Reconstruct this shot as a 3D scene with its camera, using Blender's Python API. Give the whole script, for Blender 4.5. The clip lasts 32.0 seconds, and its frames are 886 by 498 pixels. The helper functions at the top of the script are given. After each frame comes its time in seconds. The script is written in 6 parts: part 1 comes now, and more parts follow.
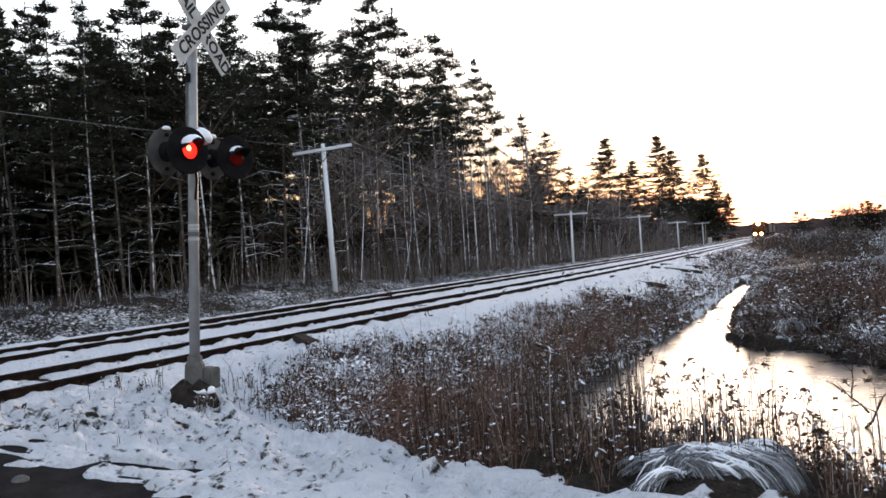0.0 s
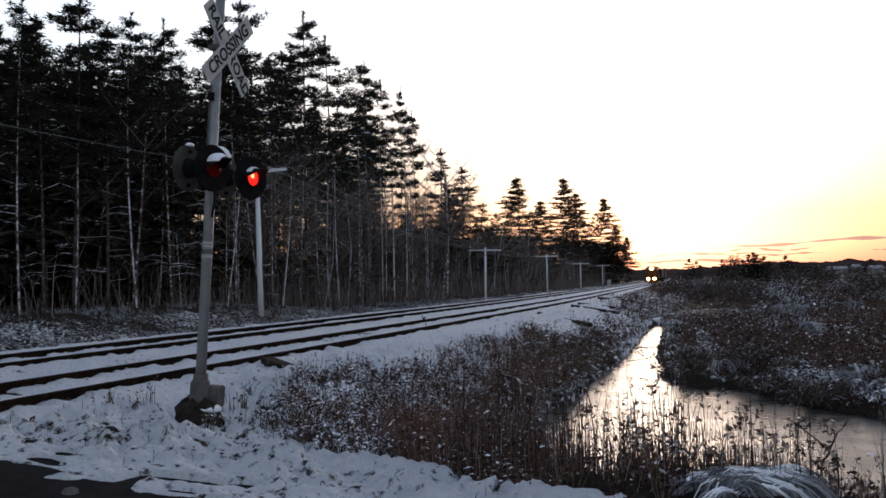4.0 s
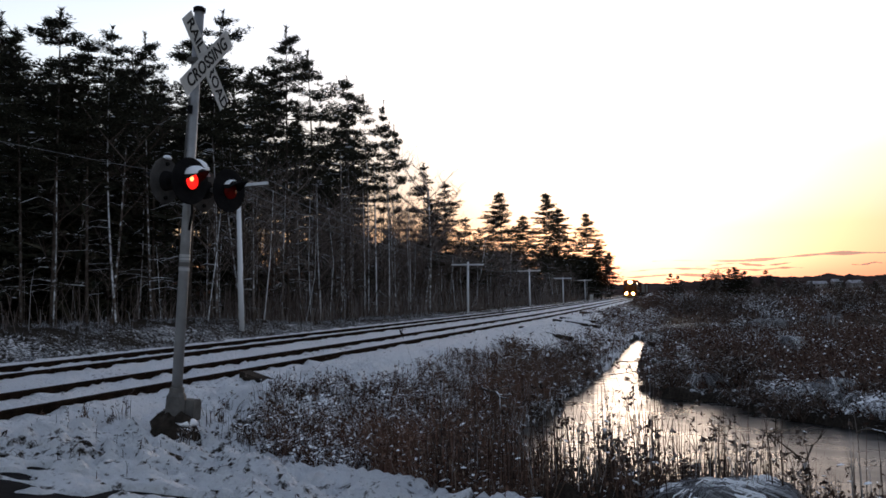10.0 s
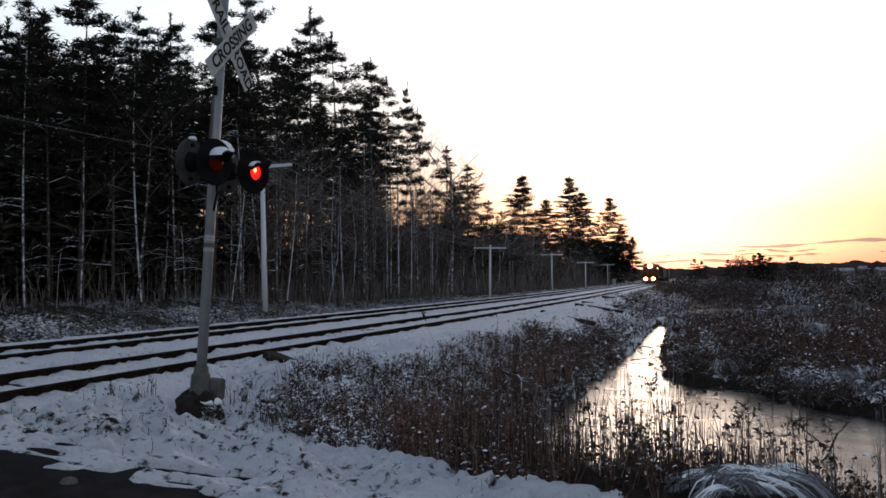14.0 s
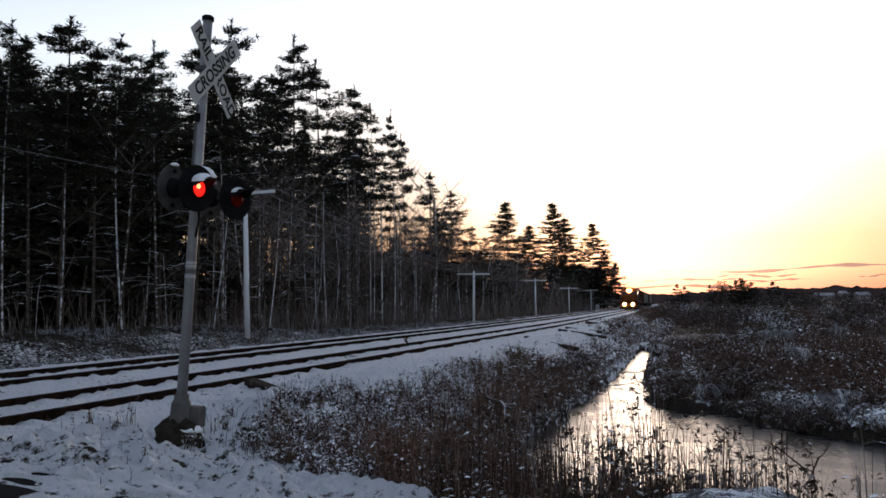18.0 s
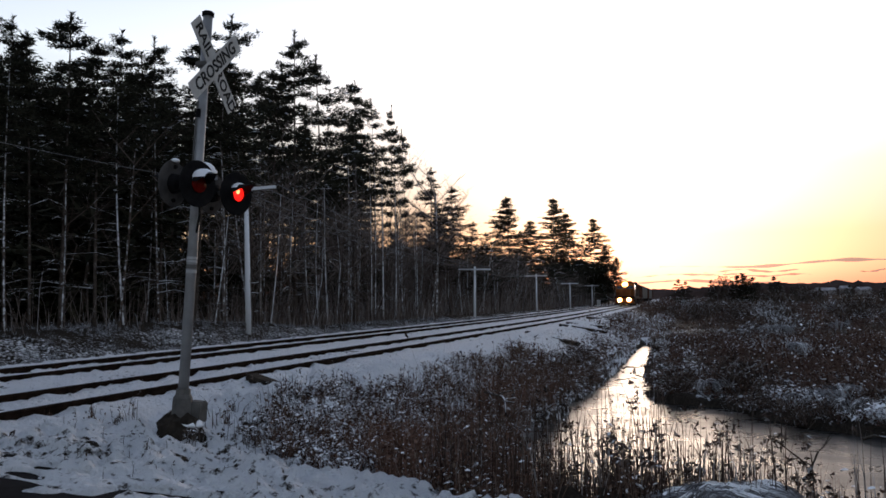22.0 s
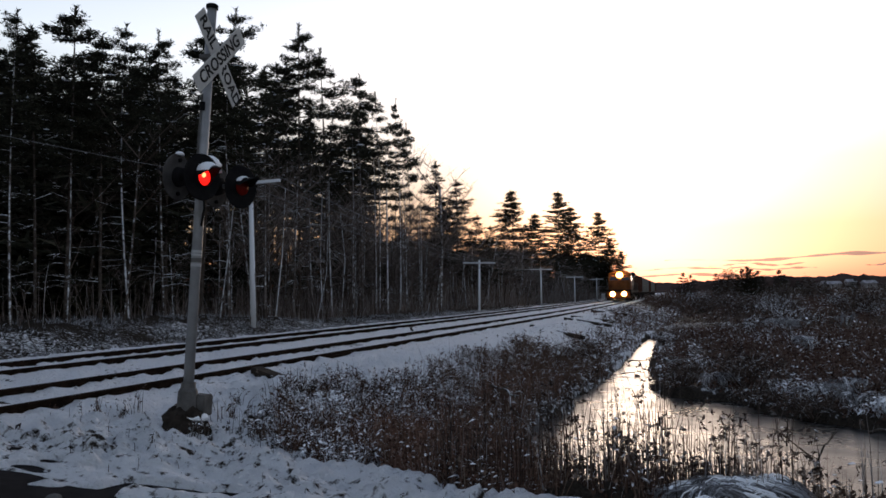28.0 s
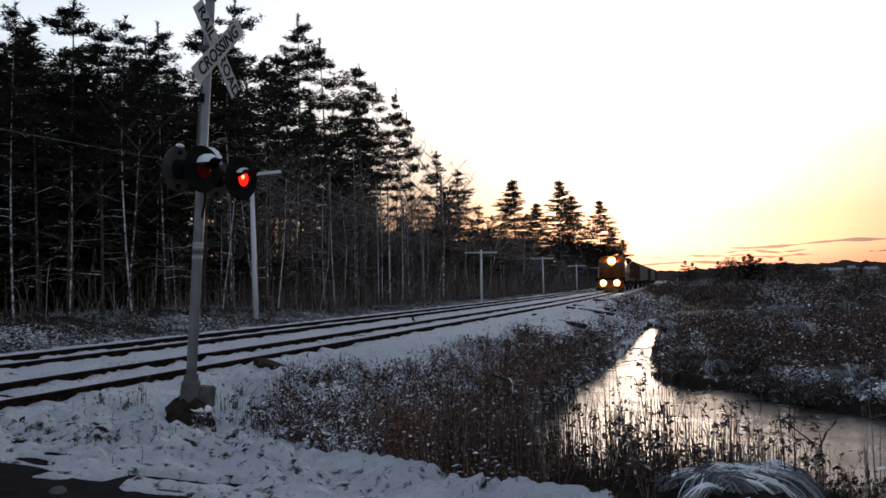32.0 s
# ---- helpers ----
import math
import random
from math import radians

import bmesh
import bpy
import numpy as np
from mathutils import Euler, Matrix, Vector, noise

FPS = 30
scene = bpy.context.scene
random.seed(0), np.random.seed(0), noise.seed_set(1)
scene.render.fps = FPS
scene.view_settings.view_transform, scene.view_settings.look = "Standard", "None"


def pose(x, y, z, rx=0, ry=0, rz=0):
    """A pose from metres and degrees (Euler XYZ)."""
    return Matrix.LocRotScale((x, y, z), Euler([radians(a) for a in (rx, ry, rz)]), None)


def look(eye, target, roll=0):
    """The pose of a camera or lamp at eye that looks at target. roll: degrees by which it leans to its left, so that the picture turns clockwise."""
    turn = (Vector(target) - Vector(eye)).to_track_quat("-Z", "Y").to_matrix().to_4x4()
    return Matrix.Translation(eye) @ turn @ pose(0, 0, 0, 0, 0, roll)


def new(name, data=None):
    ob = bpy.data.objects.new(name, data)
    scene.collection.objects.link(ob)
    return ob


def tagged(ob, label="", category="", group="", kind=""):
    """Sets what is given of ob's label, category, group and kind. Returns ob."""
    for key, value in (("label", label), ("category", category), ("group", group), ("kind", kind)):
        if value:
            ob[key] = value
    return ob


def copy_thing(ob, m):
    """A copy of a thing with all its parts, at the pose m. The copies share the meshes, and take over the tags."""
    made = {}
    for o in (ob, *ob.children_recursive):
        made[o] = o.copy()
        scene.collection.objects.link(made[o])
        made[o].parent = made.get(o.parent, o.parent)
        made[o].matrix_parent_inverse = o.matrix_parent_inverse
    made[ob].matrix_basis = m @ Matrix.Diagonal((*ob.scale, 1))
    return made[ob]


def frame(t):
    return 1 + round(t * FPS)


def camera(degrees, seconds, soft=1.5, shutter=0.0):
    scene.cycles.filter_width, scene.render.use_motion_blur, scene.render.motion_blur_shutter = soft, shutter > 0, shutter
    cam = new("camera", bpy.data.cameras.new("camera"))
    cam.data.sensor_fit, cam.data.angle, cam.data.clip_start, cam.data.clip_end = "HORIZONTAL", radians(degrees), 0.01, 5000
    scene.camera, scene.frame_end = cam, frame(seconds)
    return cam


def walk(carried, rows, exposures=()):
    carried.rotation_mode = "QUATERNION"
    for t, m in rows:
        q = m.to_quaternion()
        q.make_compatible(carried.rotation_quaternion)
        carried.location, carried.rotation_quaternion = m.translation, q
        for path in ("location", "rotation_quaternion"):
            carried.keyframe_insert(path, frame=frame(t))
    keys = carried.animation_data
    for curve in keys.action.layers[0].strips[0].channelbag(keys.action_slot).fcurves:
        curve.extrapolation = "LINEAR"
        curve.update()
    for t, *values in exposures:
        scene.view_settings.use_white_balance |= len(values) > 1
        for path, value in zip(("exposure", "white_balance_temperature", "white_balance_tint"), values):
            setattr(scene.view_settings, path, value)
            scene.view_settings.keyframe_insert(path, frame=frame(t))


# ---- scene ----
cam = camera(58.0, 32.0, 1.6)
EXPOSURES = [(0, 2.98, 6150, 13), (1, 2.62, 6020, 13), (2, 2.26, 5900, 13), (3, 1.92, 5800, 13), (4, 1.78, 5800, 13), (20, 1.6, 5800, 13), (32, 1.5, 5800, 13)]
PATH = [
    (0, (9.724, 1.037, 1.309), (8.855, 2.839, 1.319), -3.7),
    (0.5, (9.499, 0.95, 1.329), (8.708, 2.786, 1.394), -3.1),
    (1, (9.311, 0.747, 1.296), (8.597, 2.616, 1.312), -3.2),
    (1.5, (9.145, 0.606, 1.291), (8.418, 2.468, 1.358), 0.2),
    (2, (8.91, 0.499, 1.327), (8.234, 2.377, 1.447), -1.7),
    (2.5, (8.713, 0.328, 1.327), (8.201, 2.26, 1.383), -2.0),
    (3, (8.63, 0.241, 1.337), (8.063, 2.158, 1.407), -2.3),
    (3.5, (8.668, 0.246, 1.329), (8.019, 2.137, 1.395), -0.8),
    (4, (8.666, 0.22, 1.334), (8.029, 2.114, 1.413), -0.9),
    (4.5, (8.681, 0.224, 1.329), (8.035, 2.114, 1.43), -1.2),
    (6.5, (8.719, 0.219, 1.319), (8.096, 2.117, 1.422), -1.1),
    (7, (8.723, 0.208, 1.323), (8.101, 2.106, 1.433), -1.1),
    (7.5, (8.723, 0.209, 1.315), (8.099, 2.105, 1.44), -1.1),
    (8, (8.722, 0.229, 1.312), (8.089, 2.122, 1.437), -1.1),
    (8.5, (8.727, 0.207, 1.319), (8.11, 2.106, 1.429), -1.2),
    (9, (8.73, 0.206, 1.317), (8.116, 2.107, 1.424), -1.1),
    (9.5, (8.737, 0.204, 1.313), (8.125, 2.105, 1.429), -1.1),
    (10, (8.732, 0.213, 1.313), (8.136, 2.118, 1.428), -0.9),
    (10.5, (8.737, 0.202, 1.312), (8.139, 2.107, 1.425), -0.9),
    (11, (8.734, 0.211, 1.309), (8.135, 2.116, 1.418), -0.8),
    (11.5, (8.739, 0.207, 1.308), (8.13, 2.11, 1.411), -1.0),
    (12, (8.742, 0.204, 1.311), (8.126, 2.104, 1.407), -0.5),
    (12.5, (8.744, 0.202, 1.305), (8.124, 2.101, 1.393), -0.1),
    (13, (8.734, 0.206, 1.305), (8.108, 2.103, 1.39), 0.0),
    (13.5, (8.733, 0.208, 1.305), (8.089, 2.1, 1.373), 0.0),
    (14, (8.718, 0.226, 1.314), (8.068, 2.116, 1.387), -0.3),
    (14.5, (8.727, 0.218, 1.31), (8.098, 2.114, 1.393), -0.2),
    (15, (8.735, 0.207, 1.31), (8.11, 2.104, 1.41), -0.2),
    (15.5, (8.735, 0.208, 1.315), (8.104, 2.102, 1.434), -0.5),
    (17.5, (8.742, 0.21, 1.312), (8.12, 2.106, 1.451), -0.6),
    (18, (8.742, 0.206, 1.308), (8.132, 2.106, 1.446), -0.5),
    (18.5, (8.746, 0.197, 1.306), (8.143, 2.1, 1.434), -0.8),
    (19, (8.743, 0.204, 1.308), (8.134, 2.105, 1.429), -0.8),
    (19.5, (8.741, 0.204, 1.307), (8.132, 2.105, 1.427), -0.5),
    (20, (8.753, 0.195, 1.3), (8.15, 2.098, 1.42), -0.6),
    (20.5, (8.76, 0.188, 1.303), (8.16, 2.092, 1.419), -0.5),
    (21, (8.757, 0.195, 1.304), (8.153, 2.097, 1.42), -0.5),
    (21.5, (8.755, 0.194, 1.297), (8.145, 2.095, 1.42), -0.6),
    (22, (8.759, 0.186, 1.298), (8.146, 2.086, 1.425), -0.6),
    (22.5, (8.757, 0.191, 1.301), (8.138, 2.088, 1.432), -0.8),
    (23, (8.751, 0.198, 1.301), (8.127, 2.094, 1.432), -0.7),
    (23.5, (8.746, 0.201, 1.301), (8.123, 2.097, 1.426), -0.6),
    (24, (8.75, 0.204, 1.302), (8.131, 2.102, 1.414), -0.7),
    (24.5, (8.761, 0.191, 1.297), (8.142, 2.09, 1.407), -1.0),
    (25, (8.74, 0.207, 1.3), (8.108, 2.102, 1.415), -1.0),
    (25.5, (8.748, 0.205, 1.301), (8.116, 2.099, 1.421), -0.9),
    (27.5, (8.763, 0.193, 1.294), (8.139, 2.09, 1.408), -0.8),
    (28, (8.746, 0.208, 1.297), (8.122, 2.105, 1.408), -0.6),
    (28.5, (8.749, 0.208, 1.289), (8.125, 2.106, 1.388), -0.5),
    (29, (8.756, 0.204, 1.294), (8.142, 2.105, 1.382), -0.5),
    (29.5, (8.764, 0.197, 1.29), (8.158, 2.101, 1.378), -0.7),
    (30, (8.76, 0.19, 1.288), (8.152, 2.094, 1.363), -0.8),
    (30.5, (8.756, 0.196, 1.292), (8.128, 2.094, 1.357), -0.8),
    (31, (8.753, 0.204, 1.291), (8.118, 2.099, 1.355), -0.7),
    (31.5, (8.743, 0.209, 1.296), (8.098, 2.101, 1.363), -0.6),
    (32, (8.751, 0.215, 1.297), (8.122, 2.112, 1.383), -1.1),
]
walk(cam, [(t, look(eye, target, roll)) for t, eye, target, roll in PATH], EXPOSURES)


# ---- plan numbers ----
FRONT = [(-12.5, 18.7, 10.2), (-12.5, 20.3, 10.4), (-12.8, 21.6, 9.9), (-12.5, 22.6, 11.5), (-12.6, 24.4, 10.9), (-13.2, 26.7, 12.1), (-13.4, 29.1, 12.6), (-13.4, 31.7, 13.9), (-13.0, 33.4, 13.1), (-13.8, 37.0, 15.7), (-14.2, 42.7, 17.1), (-14.5, 46.7, 17.0), (-15.0, 53.1, 17.1), (-14.6, 55.8, 16.4), (-15.2, 60.2, 17.1), (-15.4, 65.6, 16.1), (-16.0, 74.7, 13.7), (-16.5, 81.9, 13.0), (-17.0, 90.0, 10.0), (-17.5, 99.0, 9.6), (-18.5, 118.9, 16.2), (-18.5, 131.1, 13.7), (-19.0, 155.8, 19.9), (-19.0, 172.6, 18.8), (-16.8, 200.0, 20.2), (-13.1, 200.0, 14.0), (-10.9, 200.0, 10.7)]
POLES = [(-8.6, -14.0, 6.6, 0, 3.1), (-10.1, 30.9, 6.6, -1.5, 3.1), (-11.4, 72.0, 4.7, 1.0, 3.1), (-12.5, 107.0, 5.0, 0, 3.1), (-13.6, 143.0, 4.5, 0, 3.1), (-15.0, 184.0, 4.7, 0, 3.1)]
FAR_PINES = [(16.0, 216, 6.4, 1.3), (17.2, 214, 7.6, 1.3), (18.4, 215, 8.2, 1.4), (19.7, 217, 7.6, 1.4), (20.9, 215, 7.2, 1.3), (22.0, 218, 6.0, 1.3), (14.9, 219, 5.4, 1.2), (26.0, 216, 7.2, 1.2), (27.3, 219, 5.8, 1.3), (11.4, 218, 6.8, 0.9), (12.6, 220, 5.4, 1.2), (3.1, 215, 7.0, 1.1), (4.6, 217, 6.4, 1.2), (31.0, 222, 4.6, 1.4), (38.0, 226, 4.4, 1.4), (45, 228, 5.0, 1.3), (52, 226, 4.2, 1.5)]
HOUSES = [(63, 405, 7.5, 5, 1.9, 12), (71.5, 407, 3.5, 5, 2.5, 8), (78.5, 404, 5.0, 5, 2.1, 15)]
CLOUDS = [(-28, 2200, 42, 420, 14, -0.0133), (157, 2200, 56, 230, 10, -0.008), (215, 2200, 84, 620, 17, 0.0184), (130, 2200, 68, 230, 13, -0.0008), (-40, 2200, 60, 330, 10, 0.0185), (430, 2200, 63, 90, 8, 0.05)]
TIES = [(2.08, 11.92, -40), (3.0, 32.1, -22), (2.7, 45.0, 28), (3.05, 40.6, 30), (2.34, 56.04, 20)]
BUSHES = [(5.2, 24.5, 1.6, 1.1), (9.6, 20.6, 2.2, 1.2), (12.5, 17.8, 2.4, 1.1), (15.5, 17.0, 2.6, 1.2), (8.2, 20.4, 1.3, 0.7), (9.8, 18.4, 1.3, 0.6), (10.6, 16.9, 1.4, 0.7), (12.4, 15.6, 1.5, 0.7), (14.8, 14.8, 1.6, 0.7), (11.5, 81, 5, 1.9), (13.6, 80, 5, 1.9), (20.5, 74, 4, 2.2), (23, 84, 5, 2.6), (16.5, 88, 4, 1.6), (30, 96, 7, 2.6), (9.5, 110, 6, 2.0), (24, 190, 9, 4.5), (32, 200, 9, 4.0), (12, 180, 8, 3.0), (66, 385, 13, 3.4), (52, 380, 12, 3.0), (82, 388, 14, 3.6), (14, 214, 5, 7.5), (34, 230, 5, 5.5)]
TRAIN_T = (0, 4, 9, 13, 19, 24, 28, 32)
TRAIN_Y = (209, 195.5, 178.5, 162.5, 139.5, 119, 103.4, 87.6)
R_ON = [(0.20 + 1.65 * k, 1.14 + 1.65 * k) for k in range(20)]
LIT = ([(-1.0, 0.20)] + [(1.14 + 1.65 * k, 1.85 + 1.65 * k) for k in range(19)], R_ON)
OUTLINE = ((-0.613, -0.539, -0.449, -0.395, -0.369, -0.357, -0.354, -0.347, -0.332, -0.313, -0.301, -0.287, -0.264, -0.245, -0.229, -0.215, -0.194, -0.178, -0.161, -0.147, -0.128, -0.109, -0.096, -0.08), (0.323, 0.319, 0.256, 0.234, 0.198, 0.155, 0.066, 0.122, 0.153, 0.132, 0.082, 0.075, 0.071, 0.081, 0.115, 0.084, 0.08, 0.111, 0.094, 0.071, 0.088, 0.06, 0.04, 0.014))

# ---- light ----
SUN_AZ, SUN_EL = -4.5, 2.0          # degrees from +Y towards +X, and above the horizon
world = bpy.data.worlds.new("dusk")
scene.world = world
world.use_nodes = True
wn = world.node_tree
sky = wn.nodes.new("ShaderNodeTexSky")
sky.sky_type, sky.sun_disc = "NISHITA", False
sky.sun_elevation, sky.sun_rotation = radians(SUN_EL), radians(SUN_AZ)
sky.air_density, sky.dust_density, sky.ozone_density = 1.0, 1.0, 2.0
haze = wn.nodes.new("ShaderNodeHueSaturation")     # thin high haze takes colour out of the sky
haze.inputs["Saturation"].default_value = 0.5
wn.links.new(sky.outputs[0], haze.inputs["Color"])
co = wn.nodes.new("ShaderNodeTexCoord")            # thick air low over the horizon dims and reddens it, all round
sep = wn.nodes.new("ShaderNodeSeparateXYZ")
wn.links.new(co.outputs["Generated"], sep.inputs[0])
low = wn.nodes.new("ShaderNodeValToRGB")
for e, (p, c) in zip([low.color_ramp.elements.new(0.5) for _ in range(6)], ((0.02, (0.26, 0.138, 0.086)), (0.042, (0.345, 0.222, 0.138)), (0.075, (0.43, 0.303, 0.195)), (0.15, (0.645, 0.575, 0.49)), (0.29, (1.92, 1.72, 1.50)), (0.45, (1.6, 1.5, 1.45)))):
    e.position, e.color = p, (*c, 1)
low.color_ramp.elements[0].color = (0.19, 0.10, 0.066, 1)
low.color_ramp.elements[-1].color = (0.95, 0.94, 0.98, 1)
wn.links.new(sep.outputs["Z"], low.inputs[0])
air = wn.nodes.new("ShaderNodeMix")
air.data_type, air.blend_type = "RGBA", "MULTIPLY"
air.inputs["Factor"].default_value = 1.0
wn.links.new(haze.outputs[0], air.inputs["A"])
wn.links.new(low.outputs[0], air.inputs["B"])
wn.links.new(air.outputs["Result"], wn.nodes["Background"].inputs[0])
wn.nodes["Background"].inputs[1].default_value = 0.15
sun = new("sun", bpy.data.lights.new("sun", "SUN"))
sun.data.energy, sun.data.angle, sun.data.color = 0.45, radians(24), (1.0, 0.74, 0.5)
sd = Vector((math.sin(radians(SUN_AZ)), math.cos(radians(SUN_AZ)), math.tan(radians(SUN_EL))))
sun.matrix_world = look((0, 0, 60), Vector((0, 0, 60)) - sd)

rng = np.random.default_rng(7)


# ---- materials ----
def mat(name):
    m = bpy.data.materials.new(name)
    m.use_nodes = True
    return m, m.node_tree, m.node_tree.nodes["Principled BSDF"]


def node(nt, kind, **values):
    n = nt.nodes.new(kind)
    for k, v in values.items():
        if k in n.inputs:
            n.inputs[k].default_value = v
    return n


def ramp(nt, fac, stops):
    r = nt.nodes.new("ShaderNodeValToRGB")
    while len(r.color_ramp.elements) < len(stops):
        r.color_ramp.elements.new(0.5)
    for e, (p, c) in zip(r.color_ramp.elements, stops):
        e.position, e.color = p, (*c, 1)
    nt.links.new(fac, r.inputs[0])
    return r.outputs[0]


def noisy(name, dark, light, scale, rough=0.8, bump=0.0, fine=0.0, metal=0.0, spread=(0.3, 0.7), dist=0.02, spec=0.06):
    """A surface that varies between two colours at two scales."""
    m, nt, b = mat(name)
    co = nt.nodes.new("ShaderNodeTexCoord")
    n1 = node(nt, "ShaderNodeTexNoise", Scale=scale, Detail=5.0, Roughness=0.6)
    nt.links.new(co.outputs["Object"], n1.inputs["Vector"])
    nt.links.new(ramp(nt, n1.outputs[0], [(spread[0], dark), (spread[1], light)]), b.inputs["Base Color"])
    b.inputs["Roughness"].default_value, b.inputs["Metallic"].default_value = rough, metal
    b.inputs["Specular IOR Level"].default_value = spec
    if bump:
        n2 = node(nt, "ShaderNodeTexNoise", Scale=fine or scale * 6, Detail=4.0)
        nt.links.new(co.outputs["Object"], n2.inputs["Vector"])
        bp = node(nt, "ShaderNodeBump", Strength=bump, Distance=dist)
        nt.links.new(n2.outputs[0], bp.inputs["Height"])
        nt.links.new(bp.outputs[0], b.inputs["Normal"])
    return m


def island(name, stops, rough=0.9):
    """A colour for each loose piece, picked at random along the stops."""
    m, nt, b = mat(name)
    g = nt.nodes.new("ShaderNodeNewGeometry")
    nt.links.new(ramp(nt, g.outputs["Random Per Island"], stops), b.inputs["Base Color"])
    b.inputs["Roughness"].default_value = rough
    b.inputs["Specular IOR Level"].default_value = 0.02
    return m


def snowy(name, dark, light, scale, way, keep, rough=0.9, uneven=0.0):
    """Bark or wood with snow blown on to the side that faces way."""
    m, nt, b = mat(name)
    co = nt.nodes.new("ShaderNodeTexCoord")
    n1 = node(nt, "ShaderNodeTexNoise", Scale=scale, Detail=4.0)
    nt.links.new(co.outputs["Object"], n1.inputs["Vector"])
    bark = ramp(nt, n1.outputs[0], [(0.3, dark), (0.7, light)])
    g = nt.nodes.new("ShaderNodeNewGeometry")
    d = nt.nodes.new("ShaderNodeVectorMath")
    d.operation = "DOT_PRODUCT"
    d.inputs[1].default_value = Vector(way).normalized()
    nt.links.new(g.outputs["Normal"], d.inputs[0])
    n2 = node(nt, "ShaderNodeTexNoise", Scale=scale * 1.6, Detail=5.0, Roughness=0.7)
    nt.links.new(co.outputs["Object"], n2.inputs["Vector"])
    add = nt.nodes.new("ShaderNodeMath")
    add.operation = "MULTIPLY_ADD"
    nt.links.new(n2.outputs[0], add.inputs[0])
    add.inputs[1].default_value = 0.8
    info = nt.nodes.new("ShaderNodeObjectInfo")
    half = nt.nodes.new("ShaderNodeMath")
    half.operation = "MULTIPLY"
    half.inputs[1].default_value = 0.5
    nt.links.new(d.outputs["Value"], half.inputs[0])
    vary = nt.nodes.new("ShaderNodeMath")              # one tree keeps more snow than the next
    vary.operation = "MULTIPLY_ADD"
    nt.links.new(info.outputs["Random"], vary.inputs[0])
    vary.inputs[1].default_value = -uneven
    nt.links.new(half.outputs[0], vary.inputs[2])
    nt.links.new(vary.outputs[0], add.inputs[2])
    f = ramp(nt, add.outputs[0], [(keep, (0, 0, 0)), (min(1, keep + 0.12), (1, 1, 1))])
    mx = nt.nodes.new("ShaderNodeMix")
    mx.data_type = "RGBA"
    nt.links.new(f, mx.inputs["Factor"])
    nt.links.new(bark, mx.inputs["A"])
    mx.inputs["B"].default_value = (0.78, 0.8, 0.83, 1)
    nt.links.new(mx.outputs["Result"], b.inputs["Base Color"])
    b.inputs["Roughness"].default_value = rough
    b.inputs["Specular IOR Level"].default_value = 0.04
    return m


def glow(name, colour, strength):
    m, nt, b = mat(name)
    b.inputs["Base Color"].default_value = (*colour, 1)
    b.inputs["Emission Color"].default_value = (*colour, 1)
    b.inputs["Emission Strength"].default_value = strength
    return m


def ground_material():
    m, nt, b = mat("snowy_ground")
    co = nt.nodes.new("ShaderNodeTexCoord")
    n1 = node(nt, "ShaderNodeTexNoise", Scale=1.3, Detail=8.0, Roughness=0.72)
    n2 = node(nt, "ShaderNodeTexNoise", Scale=0.18, Detail=4.0)
    n3 = node(nt, "ShaderNodeTexNoise", Scale=18.0, Detail=7.0, Roughness=0.62)
    n4 = node(nt, "ShaderNodeTexNoise", Scale=10.0, Detail=4.0, Roughness=0.6)
    for n in (n1, n2, n3, n4):
        nt.links.new(co.outputs["Object"], n.inputs["Vector"])
    both = nt.nodes.new("ShaderNodeMix")
    both.inputs["Factor"].default_value = 0.7
    nt.links.new(n1.outputs[0], both.inputs["A"])
    nt.links.new(n4.outputs[0], both.inputs["B"])
    cov = nt.nodes.new("ShaderNodeAttribute")
    cov.attribute_name = "cover"
    add = nt.nodes.new("ShaderNodeMath")
    add.operation = "ADD"
    nt.links.new(both.outputs["Result"], add.inputs[0])
    nt.links.new(cov.outputs["Fac"], add.inputs[1])
    f = ramp(nt, add.outputs[0], [(0.52, (0, 0, 0)), (0.60, (1, 1, 1))])
    soil = ramp(nt, n3.outputs[0], [(0.3, (0.018, 0.015, 0.012)), (0.7, (0.065, 0.052, 0.04))])
    snow = ramp(nt, n2.outputs[0], [(0.3, (0.88, 0.90, 0.935)), (0.7, (0.935, 0.95, 0.965))])
    mx = nt.nodes.new("ShaderNodeMix")
    mx.data_type = "RGBA"
    nt.links.new(f, mx.inputs["Factor"])
    nt.links.new(soil, mx.inputs["A"])
    nt.links.new(snow, mx.inputs["B"])
    nt.links.new(mx.outputs["Result"], b.inputs["Base Color"])
    hgt = nt.nodes.new("ShaderNodeMath")
    hgt.operation = "MULTIPLY_ADD"
    nt.links.new(n4.outputs[0], hgt.inputs[0])
    hgt.inputs[1].default_value = 1.5
    nt.links.new(n3.outputs[0], hgt.inputs[2])
    bp = node(nt, "ShaderNodeBump", Strength=1.0, Distance=0.11)
    nt.links.new(hgt.outputs[0], bp.inputs["Height"])
    nt.links.new(bp.outputs[0], b.inputs["Normal"])
    b.inputs["Roughness"].default_value = 0.85
    b.inputs["Specular IOR Level"].default_value = 0.08
    return m


